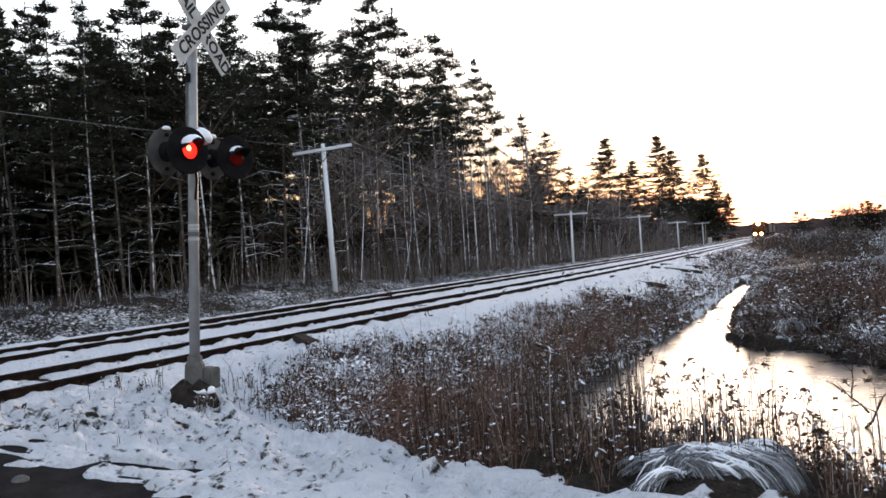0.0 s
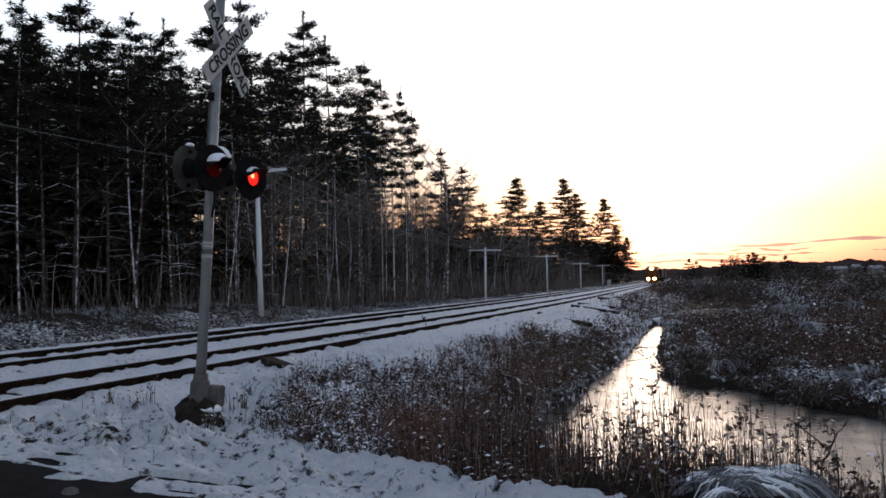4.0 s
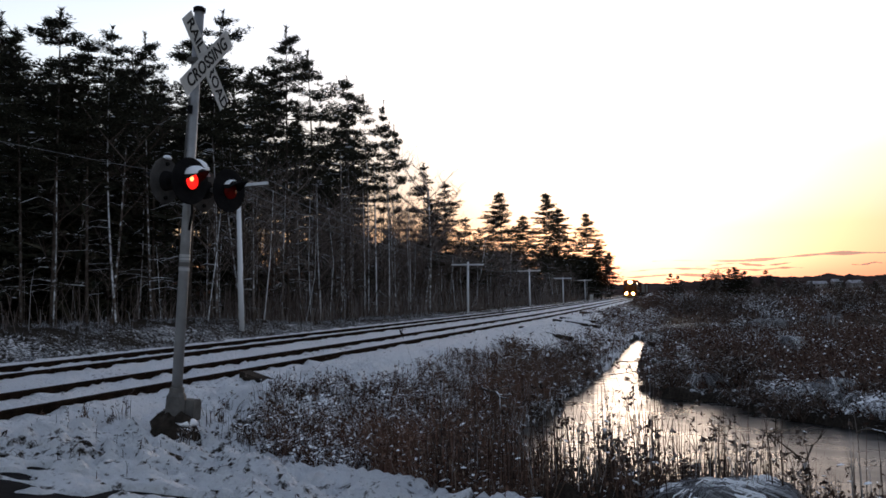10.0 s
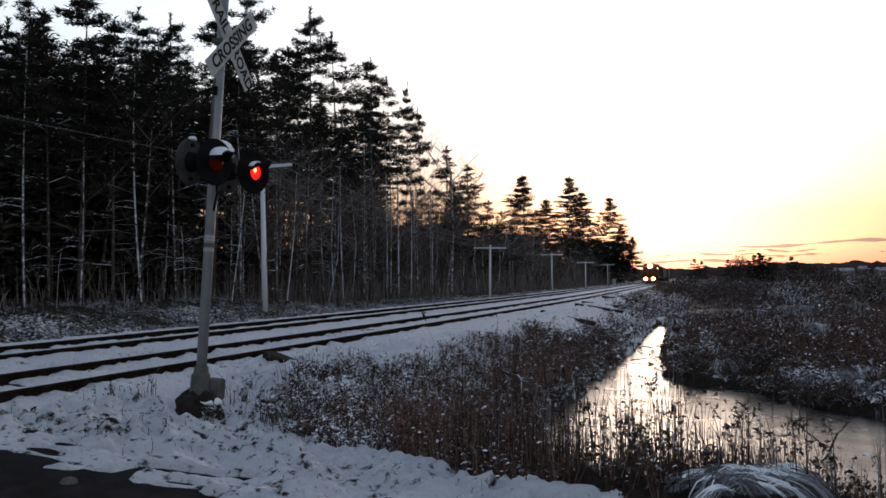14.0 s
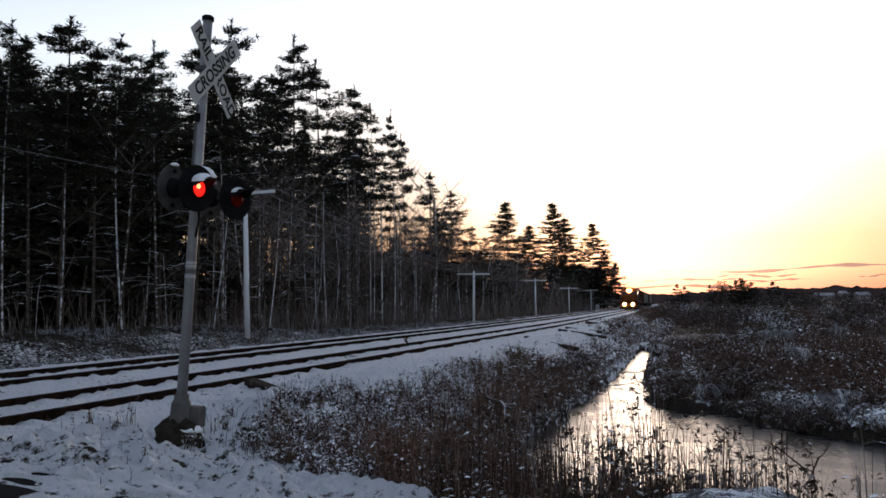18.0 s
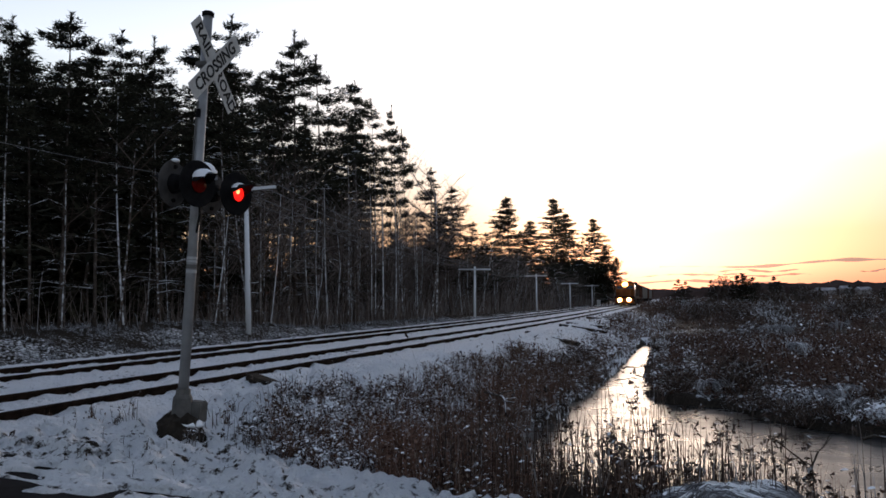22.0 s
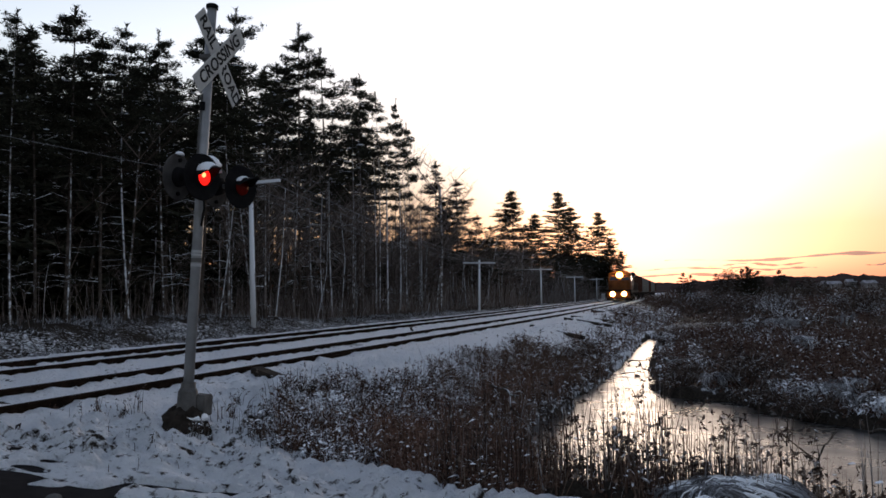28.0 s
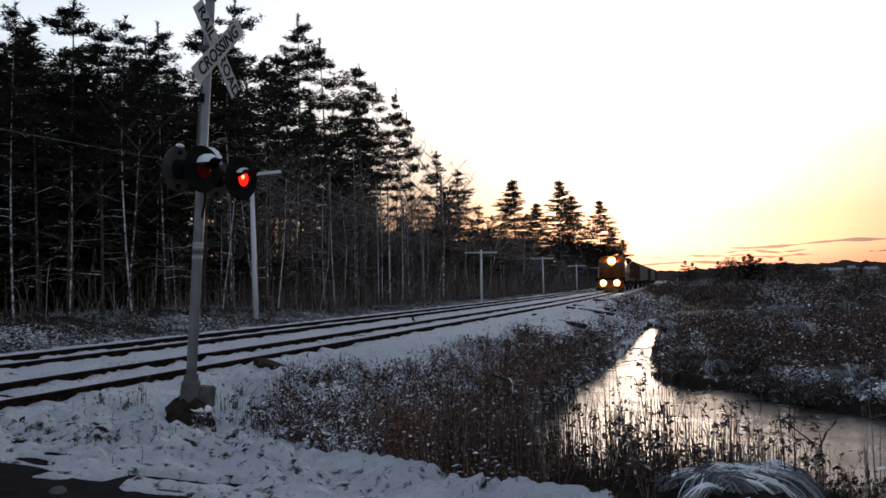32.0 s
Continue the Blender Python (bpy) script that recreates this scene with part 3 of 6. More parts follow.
def build_ground():
    xs = axis_steps([(-900, -120, 60), (-120, -30, 6), (-30, -8, 1.0), (-8, -1, 0.2), (-1, 2, 0.1), (2, 6.5, 0.04), (6.5, 8, 0.06), (8, 16, 0.12), (16, 30, 0.5), (30, 120, 6), (120, 900, 60)])
    ys = axis_steps([(-300, -30, 30), (-30, 3.0, 1.5), (3.0, 4.5, 0.3), (4.5, 6.8, 0.03), (6.8, 9.0, 0.05), (9.0, 20, 0.12), (20, 50, 0.3), (50, 120, 1.0), (120, 300, 6), (300, 2400, 60)])
    X, Y = np.meshgrid(xs, ys)
    Z = lie(X, Y)
    V = np.stack([X, Y, Z], -1).reshape(-1, 3)
    nx, ny = len(xs), len(ys)
    i = (np.arange(ny - 1)[:, None] * nx + np.arange(nx - 1)).ravel()
    T = np.concatenate([np.stack([i, i + 1, i + nx + 1], -1), np.stack([i, i + nx + 1, i + nx], -1)])
    ob = tri_object("ground", V, T, M_GROUND)
    x, y = V[:, 0], V[:, 1]
    cover = np.full(len(V), 0.42)
    cover = np.where((x > 1.4) & (y < 9.5) & (y > 4.0), 0.152 + 0.04 * hills(x, y, 0.8), cover)
    cover = np.where((x > 2.8) & (y > weed_edge(x) + 0.15) & (y < 12), np.where(x > 6.6, -0.10, 0.03) + 0.05 * hills(x, y, 1.3), cover)
    cover = np.where((x > 2.4) & (y > 9.5), np.interp(x, [2.4, 4.0, 5.0, 9.0], [0.28, 0.12, 0.04, -0.02]), cover)
    cover = np.where((x > 2.4) & (x < 6.0) & (y > 26), 0.16, cover)
    x = x + swing(y)
    cover = np.where((x > 2.0) & (y > 55), -0.06 + 0.17 * lumps(x, y, 0.055, 3) + 0.06 * lumps(x, y, 0.3, 2), cover)
    cover = np.where((x > 4) & (y > 140), -0.08, cover)
    cover = np.where((x > -6.6) & (x < 2.0), 0.2 + 0.06 * hills(x, y, 0.7), cover)
    cover = np.where(x < -6.6, 0.0 + 0.05 * hills(x, y, 0.6), cover)
    cover = np.where(x < -11.5, -0.16, cover)
    cover = np.where((x > 5.0) & (creek(x, y) > np.where((x < 6.6) & (y > 14), 0.1, -0.25)) & (y > 7.6), -0.2, cover)
    at = ob.data.attributes.new("cover", "FLOAT", "POINT")
    at.data.foreach_set("value", cover.astype(np.float32))
    ob.data.polygons.foreach_set("use_smooth", [True] * len(ob.data.polygons))
    tagged(ob, "flat snow-dusted ground with bare brown patches", "ground", kind="structure")
    w = mesh_object("water", [(5.2, 7.6, WATER_Z), (40, 7.6, WATER_Z), (40, 48, WATER_Z), (5.2, 48, WATER_Z)], [(0, 1, 2, 3)], M_WATER)
    tagged(w, "still dark creek water mirroring the evening sky", "water", kind="structure")
    xs = np.concatenate([np.arange(-40, 2, 3.0), np.arange(2, 30, 0.5), np.arange(30, 90, 6.0)])
    V, F = [], []
    for x in xs:
        z = float(ROAD_Z + 0.28 * (1 - ease(2.0, 5.0, x)))
        V += [(x, -2.6, z - 0.03), (x, 1.5, z), (x, float(snow_edge(x)) + 0.15, z - 0.03), (x, float(snow_edge(x)) + 0.8, z - 0.04), (x, float(snow_edge(x)) + 0.8, z - 0.4)]
    for k in range(len(xs) - 1):
        F += [(k * 5 + j, k * 5 + 5 + j, k * 5 + 6 + j, k * 5 + 1 + j) for j in range(4)]
    r = mesh_object("road", V, F, M_ASPHALT)
    tagged(r, "wet dark asphalt road with a snowy edge", "road", kind="structure")


build_ground()


# ---- railway ----
GAUGE = 1.5
TRACKS = (0.0, -3.96)


def rail(x, parent):
    prof = [(-0.07, -0.17), (0.07, -0.17), (0.07, -0.155), (0.012, -0.13), (0.012, -0.04), (0.036, -0.03), (0.036, -0.006), (0.028, 0.0),
            (-0.028, 0.0), (-0.036, -0.006), (-0.036, -0.03), (-0.012, -0.04), (-0.012, -0.13), (-0.07, -0.155)]
    V, F, n = [], [], len(prof)
    ys = [-60.0 + 6.0 * i for i in range(96)]
    for y in ys:
        s = -float(swing(y))
        V += [(x + a + s, y, b) for a, b in prof]
    for i in range(len(ys) - 1):
        F += [(i * n + j, i * n + (j + 1) % n, (i + 1) * n + (j + 1) % n, (i + 1) * n + j) for j in range(n)]
    return mesh_object("rail", V, F, M_RAIL, None, parent)


def railway_track(x):
    t = empty("railway_track", pose(0, 0, 0), "straight railway track of rusty rails on snow-covered ties", "railway track", "parallel tracks")
    t.location = (x, 0, 0)
    for s in (-1, 1):
        rail(s * GAUGE / 2, t)
    tie = Shape().box((-1.3, -0.115, -0.30), (1.3, 0.115, -0.125), bevel=0.012).put("tie", M_TIE, t)
    tie.location = (0, -14.0, 0)
    for i in range(1, 170):
        c = tie.copy()
        scene.collection.objects.link(c)
        c.location = (rng.normal(0, 0.03) - float(swing(-14.0 + i * 0.52)), -14.0 + i * 0.52, rng.normal(-0.012, 0.012))
        c.rotation_euler = (0, 0, rng.normal(0, 0.012))
    return t


for x in TRACKS:
    railway_track(x)


# ---- crossing signal ----
def lettering(text, size, parent, m):
    cu = bpy.data.curves.new("lettering", "FONT")
    cu.body, cu.size, cu.align_x, cu.align_y, cu.extrude, cu.resolution_u = text, size, "CENTER", "CENTER", 0.002, 3
    cu.offset = 0.004
    tmp = bpy.data.objects.new("lettering", cu)
    scene.collection.objects.link(tmp)
    me = bpy.data.meshes.new_from_object(tmp)
    bpy.data.objects.remove(tmp)
    me.materials.clear()
    me.materials.append(M_LETTER)
    ob = new("lettering", me)
    ob.parent = parent
    ob.matrix_local = m
    return tagged(ob, "black capital lettering")


def lamp_unit(parent, y, facing, turn):
    """A round flasher on the arm, turned about its pipe: housing, background disc, hood and an added two-faced lens
    whose turning imitates blinking.
    """
    x, z = (0.16 if facing > 0 else 0.05), 2.92
    sits = pose(x, y, z, 0, 0, turn + (0 if facing > 0 else 180))
    front = facing > 0
    def fix(shape, name, m_, label="", smooth=False):
        ob = shape.put(name, m_, parent, label, smooth)
        ob.matrix_local = sits
        return ob
    fix(Shape().turned([(0, 0.06), (0.02, 0.10), (0.10, 0.115), (0.11, 0.115)], (1, 0, 0), (0, 0, 0), 18), "lamp_housing", M_BLACK)
    disc = Shape().turned([(0.095, 0.115), (0.095, 0.255), (0.103, 0.263), (0.111, 0.255), (0.111, 0.115)], (1, 0, 0), (0, 0, 0), 28)
    fix(disc, "background_disc", M_BLACK if front else M_DISC, "black round background" if front else "weathered grey back of the round background")
    n, vs, fs = 16, [], []
    for r in (0.112, 0.106):
        for i in range(n + 1):
            a = math.pi * (0.06 + 0.88 * i / n)
            reach = 0.29 - 0.20 * (abs(i / n - 0.5) * 2) ** 1.3
            vs += [(0.10, r * math.cos(a), r * math.sin(a)), (0.10 + reach, r * 0.94 * math.cos(a), r * math.sin(a) - 0.01)]
    k = 2 * (n + 1)
    for i in range(n):
        fs += [(2 * i, 2 * i + 1, 2 * i + 3, 2 * i + 2), (k + 2 * i, k + 2 * i + 2, k + 2 * i + 3, k + 2 * i + 1), (2 * i + 1, k + 2 * i + 1, k + 2 * i + 3, 2 * i + 3)]
    fix(Shape().add(vs, fs), "hood", M_BLACK)
    vs, fs = [], []
    deep = front and y < 0
    for i in range(9):
        a = math.pi * (0.16 + 0.66 * i / 8)
        th = (0.055 if deep else 0.018) * math.sin(math.pi * i / 8) + 0.003
        for s, w in zip((0.115, 0.17, 0.24, 0.31) if deep else (0.115, 0.14, 0.17, 0.20), (0.8, 1.0, 0.9, 0.2)):
            vs.append((s, (0.112 + th * w) * math.cos(a), (0.112 + th * w) * math.sin(a)))
    for i in range(8):
        fs += [(4 * i + j, 4 * i + j + 1, 4 * i + j + 5, 4 * i + j + 4) for j in range(3)]
    fix(Shape().add(vs, fs), "snow_cap", M_SNOW, "cap of snow on the hood", True)
    if not front:
        # clamp and bolts on the weathered back
        for dy, dz in ((0, 0.19), (0, -0.19)):
            fix(Shape().turned([(0.07, 0.022), (0.096, 0.022)], (1, 0, 0), (0, dy, dz), 10), "bolt", M_BLACK)
        fix(Shape().turned([(0, 0.045), (0.02, 0.05), (0.04, 0.03), (0.045, 0)], (0, 0, 1), (0.09, 0.0, 0.245), 12), "snow_clump", M_SNOW, "lump of snow on the edge of the disc", True)
        return None
    # added carrier: lamp on is its glowing face, lamp off its dark one
    rotor = new("lens")
    rotor.parent = parent
    base = sits @ pose(0.125, 0, 0)
    rotor.matrix_local = base
    Shape().turned([(0.006, 0.094), (0.010, 0.090), (0.024, 0.055), (0.028, 0.0)], (1, 0, 0), (0, 0, 0), 24).put("lit_face", M_REDGLOW, rotor, "glowing red lens")
    Shape().turned([(0.026, 0.030), (0.032, 0.022), (0.034, 0.0)], (1, 0, 0), (0, -0.020, 0.020), 14).put("bulb_spot", M_BULB, rotor, "hot orange bulb behind the lens")
    Shape().turned([(-0.003, 0.102), (0.008, 0.100), (0.024, 0.06), (0.028, 0.0)], (-1, 0, 0), (0, 0, 0), 24).put("dark_face", M_REDDARK, rotor, "unlit dark red lens")
    Shape().add([(s, 0.102 * math.cos(i * 0.2618), 0.102 * math.sin(i * 0.2618)) for s in (0.0, 0.034) for i in range(24)],
                [(i, (i + 1) % 24, 24 + (i + 1) % 24, 24 + i) for i in range(24)]).put("rim", M_BLACK, rotor)
    return rotor, base


def crossing_signal(m):
    t = empty("crossing_signal", m, "grey steel railroad crossing signal mast with white crossbuck and red flashers", "crossing signal")
    H = 5.02
    mast = Shape().tube([(0, 0, 0.1), (0, 0, 2.4), (0, 0, H - 0.04)], [0.060, 0.058, 0.056], 20).put("mast", M_ALU, t, smooth=True)
    Shape().turned([(0, 0.072), (0.045, 0.072), (0.06, 0.05)], (0, 0, 1), (0, 0, H - 0.045), 18).put("mast_cap", M_BLACK, t)
    for z, h in ((1.93, 0.035), (1.98, 0.05), (2.055, 0.025), (2.09, 0.03)):
        Shape().tube([(0, 0, z), (0, 0, z + h)], 0.0615, 20).put("band", M_STRIPE if z != 1.98 else M_GREY, t)
    Shape().box((-0.03, -0.075, 3.75), (0.03, -0.06, 3.85)).put("cover_plate", M_BLACK, t)
    base = Shape().turned([(0.0, 0.17), (0.03, 0.17), (0.05, 0.125), (0.42, 0.11), (0.46, 0.085), (0.52, 0.082)], (0, 0, 1), (0, 0, 0.08), 8)
    base.put("base_casting", M_GREY, t)
    Shape().box((0.02, 0.02, 0.22), (0.21, 0.2, 0.46), bevel=0.015).put("junction_box", M_GREY, t)
    # snow on the bracket
    Shape().turned([(0, 0.13), (0.05, 0.14), (0.12, 0.11), (0.16, 0.05), (0.17, 0)], (0, 0, 1), (0.03, 0.09, 3.08), 14).put("snow_clump", M_SNOW, t, "clump of snow on the lamp bracket", smooth=True)
    # light arm
    Shape().tube([(0, -0.37, 2.92), (0, 0.45, 2.92)], 0.03, 10).put("light_arm", M_GREY, t)
    Shape().box((-0.09, -0.09, 2.84), (0.09, 0.09, 3.0), bevel=0.02).put("arm_bracket", M_GREY, t)
    for y in (-0.37, 0.37):
        Shape().tube([(-0.18, y, 2.92), (0.18, y, 2.92)], 0.028, 8).put("lamp_pipe", M_GREY, t)
    rotors = [lamp_unit(t, y, 1, -13) for y in (-0.33, 0.45)]
    for y in (-0.37, 0.37):
        lamp_unit(t, y, -1, 0)
    Shape().tube([(-0.03, -0.064, 3.0), (-0.03, -0.066, 3.4), (-0.02, -0.064, 3.95)], 0.011, 6).put("conduit", M_GREY, t)
    Shape().tube([(0.05, -0.02, 2.4), (0.1, -0.05, 2.6), (0.08, -0.06, 2.86)], 0.014, 6).put("conduit", M_BLACK, t)
    # crossbuck in the plane of y and z
    z = 4.38
    L, W = 1.19, 0.22
    for a, x in ((45, 0.128), (-45, 0.112)):
        bl = Shape().box((-L / 2, -W / 2, -0.006), (L / 2, W / 2, 0.006), bevel=0.004).put("blade", M_SIGN, t, "white blade with rounded edges and black capitals")
        mm = pose(x, 0.03, z) @ Matrix(((0, 0, 1, 0), (1, 0, 0, 0), (0, 1, 0, 0), (0, 0, 0, 1))) @ pose(0, 0, 0, 0, 0, a)
        bl.matrix_local = mm
        if a > 0:
            lettering("CROSSING", 0.205, bl, pose(0, 0, 0.009))
        else:
            lettering("RAIL", 0.195, bl, pose(-0.345, 0, 0.009))
            lettering("ROAD", 0.195, bl, pose(0.345, 0, 0.009))
    Shape().box((-0.07, -0.1, z - 0.03), (0.12, 0.1, z + 0.03), bevel=0.01).put("sign_bracket", M_GREY, t)
    return t, rotors


SIGNAL_BASE, SIGNAL_LEAN = (3.03, 8.07, -0.29), (-1.1, 3.0)
signal, rotors = crossing_signal(pose(*SIGNAL_BASE, *SIGNAL_LEAN, 0))


def earth_mound(m):
    V, F, n = [], [], 22
    for j, (r, h) in enumerate(((0.30, -0.12), (0.25, 0.10), (0.22, 0.22), (0.13, 0.29), (0.0, 0.28))):
        for i in range(n):
            a = 2 * math.pi * i / n
            k = 1 + 0.16 * math.sin(3 * a + j) + 0.10 * math.sin(7 * a + 2 * j)
            V.append((r * k * math.cos(a), r * k * math.sin(a), h + 0.03 * math.sin(5 * a + j)))
    for j in range(4):
        F += [(j * n + i, j * n + (i + 1) % n, (j + 1) * n + (i + 1) % n, (j + 1) * n + i) for i in range(n)]
    ob = mesh_object("earth_mound", V, F, M_DIRT)
    ob.matrix_world = m
    tagged(ob, "dark lump of frozen earth and concrete round the mast foot", "mound")
    return ob


earth_mound(pose(SIGNAL_BASE[0], SIGNAL_BASE[1], SIGNAL_BASE[2] + 0.02))
mound_snow = Shape().turned([(0, 0.11), (0.03, 0.125), (0.05, 0.07), (0.06, 0)], (0, 0, 1), (0, 0, 0), 11).put("snow_clump", M_SNOW, smooth=True)
for v in mound_snow.data.vertices:
    v.co.x *= 1 + 0.25 * math.sin(5 * math.atan2(v.co.y, v.co.x))
    v.co.z += 0.02 * math.sin(9 * v.co.x / 0.1) * math.cos(7 * v.co.y / 0.1)
mound_snow.matrix_world = pose(SIGNAL_BASE[0] + 0.17, SIGNAL_BASE[1] - 0.02, SIGNAL_BASE[2] + 0.2, 8, 12, 0)
tagged(mound_snow, "clump of snow on the dark earth mound", "snow")


# ---- line-side poles ----
def utility_pole(x, y, h, lean, arm, insul=8):
    z = float(lie(x, y))
    t = empty("utility_pole", pose(x, y, z, 0, lean, 0), "weathered wooden line-side pole with one crossarm", "utility pole", "poles along the tracks")
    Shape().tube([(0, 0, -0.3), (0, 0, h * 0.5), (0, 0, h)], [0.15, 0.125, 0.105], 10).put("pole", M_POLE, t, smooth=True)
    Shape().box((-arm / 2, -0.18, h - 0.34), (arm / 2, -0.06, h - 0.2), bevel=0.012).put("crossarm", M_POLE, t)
    for s in (-1, 1):
        Shape().tube([(s * 0.5, -0.11, h - 0.3), (0.0, -0.1, h - 0.8)], 0.018, 5).put("brace", M_RAIL, t)
    pins = []
    for i in range(insul):
        px = -arm / 2 + 0.12 + i * (arm - 0.24) / (insul - 1)
        Shape().turned([(0, 0.012), (0.07, 0.012), (0.075, 0.04), (0.13, 0.045), (0.17, 0.02)], (0, 0, 1), (px, -0.11, h - 0.2), 8).put("insulator", M_GREY, t)
        pins.append(t.matrix_world @ Vector((px, -0.11, h - 0.06)))
    return pins


def wires(pins_list, which):
    for s, (a, b) in enumerate(zip(pins_list, pins_list[1:])):
        for i in (which if s else which[1:2]):
            p, q = a[i], b[i]
            n = 12
            pts = [p.lerp(q, k / n) - Vector((0, 0, 0.55 * 4 * (k / n) * (1 - k / n))) for k in range(n + 1)]
            w = Shape().tube(pts, 0.010 if s == 0 else 0.015, 4).put("overhead_wire", M_WIRE)
            tagged(w, "thin sagging frost-covered line wire between poles", "wire", "line wires")


# ---- trees ----
def pine_meshes(seed, h, crown, spread, lush, fine=False, step=1.0):
    """Meshes of a pine: trunk, dead branches, and a crown of boughs with needle tufts and snow."""
    r = np.random.default_rng(seed)
    bend = r.normal(0, 0.25, 2)
    def axis(z):
        k = z / h
        return Vector((bend[0] * math.sin(k * 2.4), bend[1] * math.sin(k * 2.0 + 0.4) - bend[1] * math.sin(0.4), z))
    tr = Shape()
    zs = [-0.4, 0.5] + [h * k / 9 for k in range(1, 10)]
    tr.tube([axis(z) for z in zs], [0.0056 * h * (1.02 - max(z, 0) / h) ** 0.8 + 0.012 for z in zs], 7)
    dead = Shape()
    for i in range(int(46 * crown)):
        z = h * (0.10 + (crown - 0.02) * r.random())
        a = r.random() * 6.28
        L = (0.5 + 1.5 * r.random()) * (0.7 + 0.5 * spread / 3)
        p = axis(z)
        d = Vector((math.cos(a), math.sin(a), 0))
        pts = [p, p + d * L * 0.5 + Vector((0, 0, 0.06 * L + r.normal(0, 0.04))), p + d * L + Vector((0, 0, -0.10 * L + r.normal(0, 0.1)))]
        dead.tube(pts, [0.022, 0.014, 0.005], 3, 0, False)
        for _ in range(2):
            k = 0.4 + 0.5 * r.random()
            q = p + d * L * k
            e = Vector((math.cos(a + r.choice([-1, 1]) * 0.8), math.sin(a + r.choice([-1, 1]) * 0.8), r.normal(-0.1, 0.15)))
            dead.tube([q, q + e * 0.45 * L * r.random()], [0.01, 0.004], 3, 0, False)
    bough, V, T = Shape(), [], []
    SV, ST = [], []
    z = h * crown
    while z < h * 0.985:
        k = (z - h * crown) / (h * (1 - crown))
        reach = spread * (0.30 + 0.95 * min(1, k / 0.28)) * (1 - k) ** 0.72 if k < 0.28 else spread * 1.3 * (1 - k) ** 0.85
        for j in range(6):
            if r.random() > lush:
                continue
            a = r.random() * 6.28
            L = max(0.22, reach * (0.35 + 0.95 * r.random()))
            d = Vector((math.cos(a), math.sin(a), 0))
            p = axis(z + r.normal(0, 0.07))
            lift = -0.04 + 0.30 * k * k
            tip = p + d * L + Vector((0, 0, L * lift + r.normal(0, 0.08)))
            mid = p + d * L * 0.5 + Vector((0, 0, L * lift * 0.35))
            bough.tube([p, mid, tip], [0.03, 0.02, 0.006], 3, 0, False)
            n = int(4 + L * 5.5)
            for i in range(n):
                s = 0.22 + 0.82 * (i + r.random()) / n
                c = (p.lerp(mid, s * 2) if s < 0.5 else mid.lerp(tip, s * 2 - 1)) + Vector((r.normal(0, 0.08), r.normal(0, 0.08), r.normal(0.03, 0.055 if fine else 0.03)))
                side = d.cross(Vector((0, 0, 1))) * r.choice([-1, 1]) * (1.0 - 0.7 * s) * 0.6 * min(1.8, L)
                c = c + side * r.random()
                c0 = c
                for _ in range(20 if fine else 7):
                    b = d * r.normal(0.3, 0.5) + side.normalized() * r.normal(0, 0.65) + Vector((0, 0, r.normal(0.16, 0.22)))
                    b = b.normalized() * ((0.09 + 0.17 * r.random()) if fine else (0.16 + 0.30 * r.random() ** 1.5))
                    if fine:
                        e = Vector((r.normal(0, 0.11), r.normal(0, 0.11), r.normal(0, 0.05)))
                        c = c0 + e
                    w = b.cross(Vector((r.normal(), r.normal(), 1.2))).normalized() * (0.030 if fine else 0.045)
                    o = len(V)
                    V += [c - w, c + w, c + b]
                    T.append((o, o + 1, o + 2))
                if r.random() < 0.11:
                    o = len(SV)
                    w2 = d.cross(Vector((0, 0, 1))) * 0.06
                    e = d * (0.10 + 0.16 * r.random())
                    up = Vector((0, 0, 0.045))
                    SV += [c - e + up, c + w2 + up * 1.0, c + e + up * 0.7, c - w2 + up * 1.0, c + up * 1.9]
                    ST += [(o, o + 3, o + 4), (o + 3, o + 2, o + 4), (o + 2, o + 1, o + 4), (o + 1, o, o + 4)]
        z += (0.70 + 0.38 * r.random()) * (1 - 0.35 * k) * step
    for _ in range(60):                                # the leading shoot
        c = axis(h * (0.95 + 0.06 * r.random()))
        b = Vector((r.normal(0, 0.7), r.normal(0, 0.7), 0.8 + 0.5 * r.random())) * 0.16
        w = b.cross(Vector((r.normal(), r.normal(), 0.3))).normalized() * 0.03
        o = len(V)
        V += [c - w, c + w, c + b]
        T.append((o, o + 1, o + 2))
    return tr, dead, bough, V, T, SV, ST


def pine_kind(seed, h, crown, spread, lush, fine=False, step=1.0):
    tr, dead, bough, V, T, SV, ST = pine_meshes(seed, h, crown, spread, lush, fine, step)
    t = empty("pine_tree", pose(0, 0, 0), "tall dark pine with bare lower trunk and snow-dusted boughs", "tree", "pine wood")
    tr.put("trunk", M_BARK, t, smooth=True)
    tagged(dead.put("dead_wood", M_DEAD, t, "thin bare frosted branches"), kind="stuff")
    tagged(bough.put("limb_wood", M_TIE, t), kind="stuff")
    tagged(tri_object("crown", V, T, M_NEEDLE, None, t), kind="stuff")
    tagged(tri_object("bough_snow", SV, ST, M_SNOW, None, t), kind="stuff")
    return t


def plant_pine(kind, x, y, h, turn, first):
    z = float(lie(x, y)) - 0.1
    src, hh = kind
    s = h / hh
    m = pose(x, y, z, rng.normal(0, 1.2), rng.normal(0, 1.2), turn)
    if first:
        t = src
        t.matrix_world = m
    else:
        t = copy_thing(src, m)
    w = s * (0.9 + 0.25 * rng.random()) if s < 1 else s ** 0.6
    t.scale = (w, w, s)
    return t


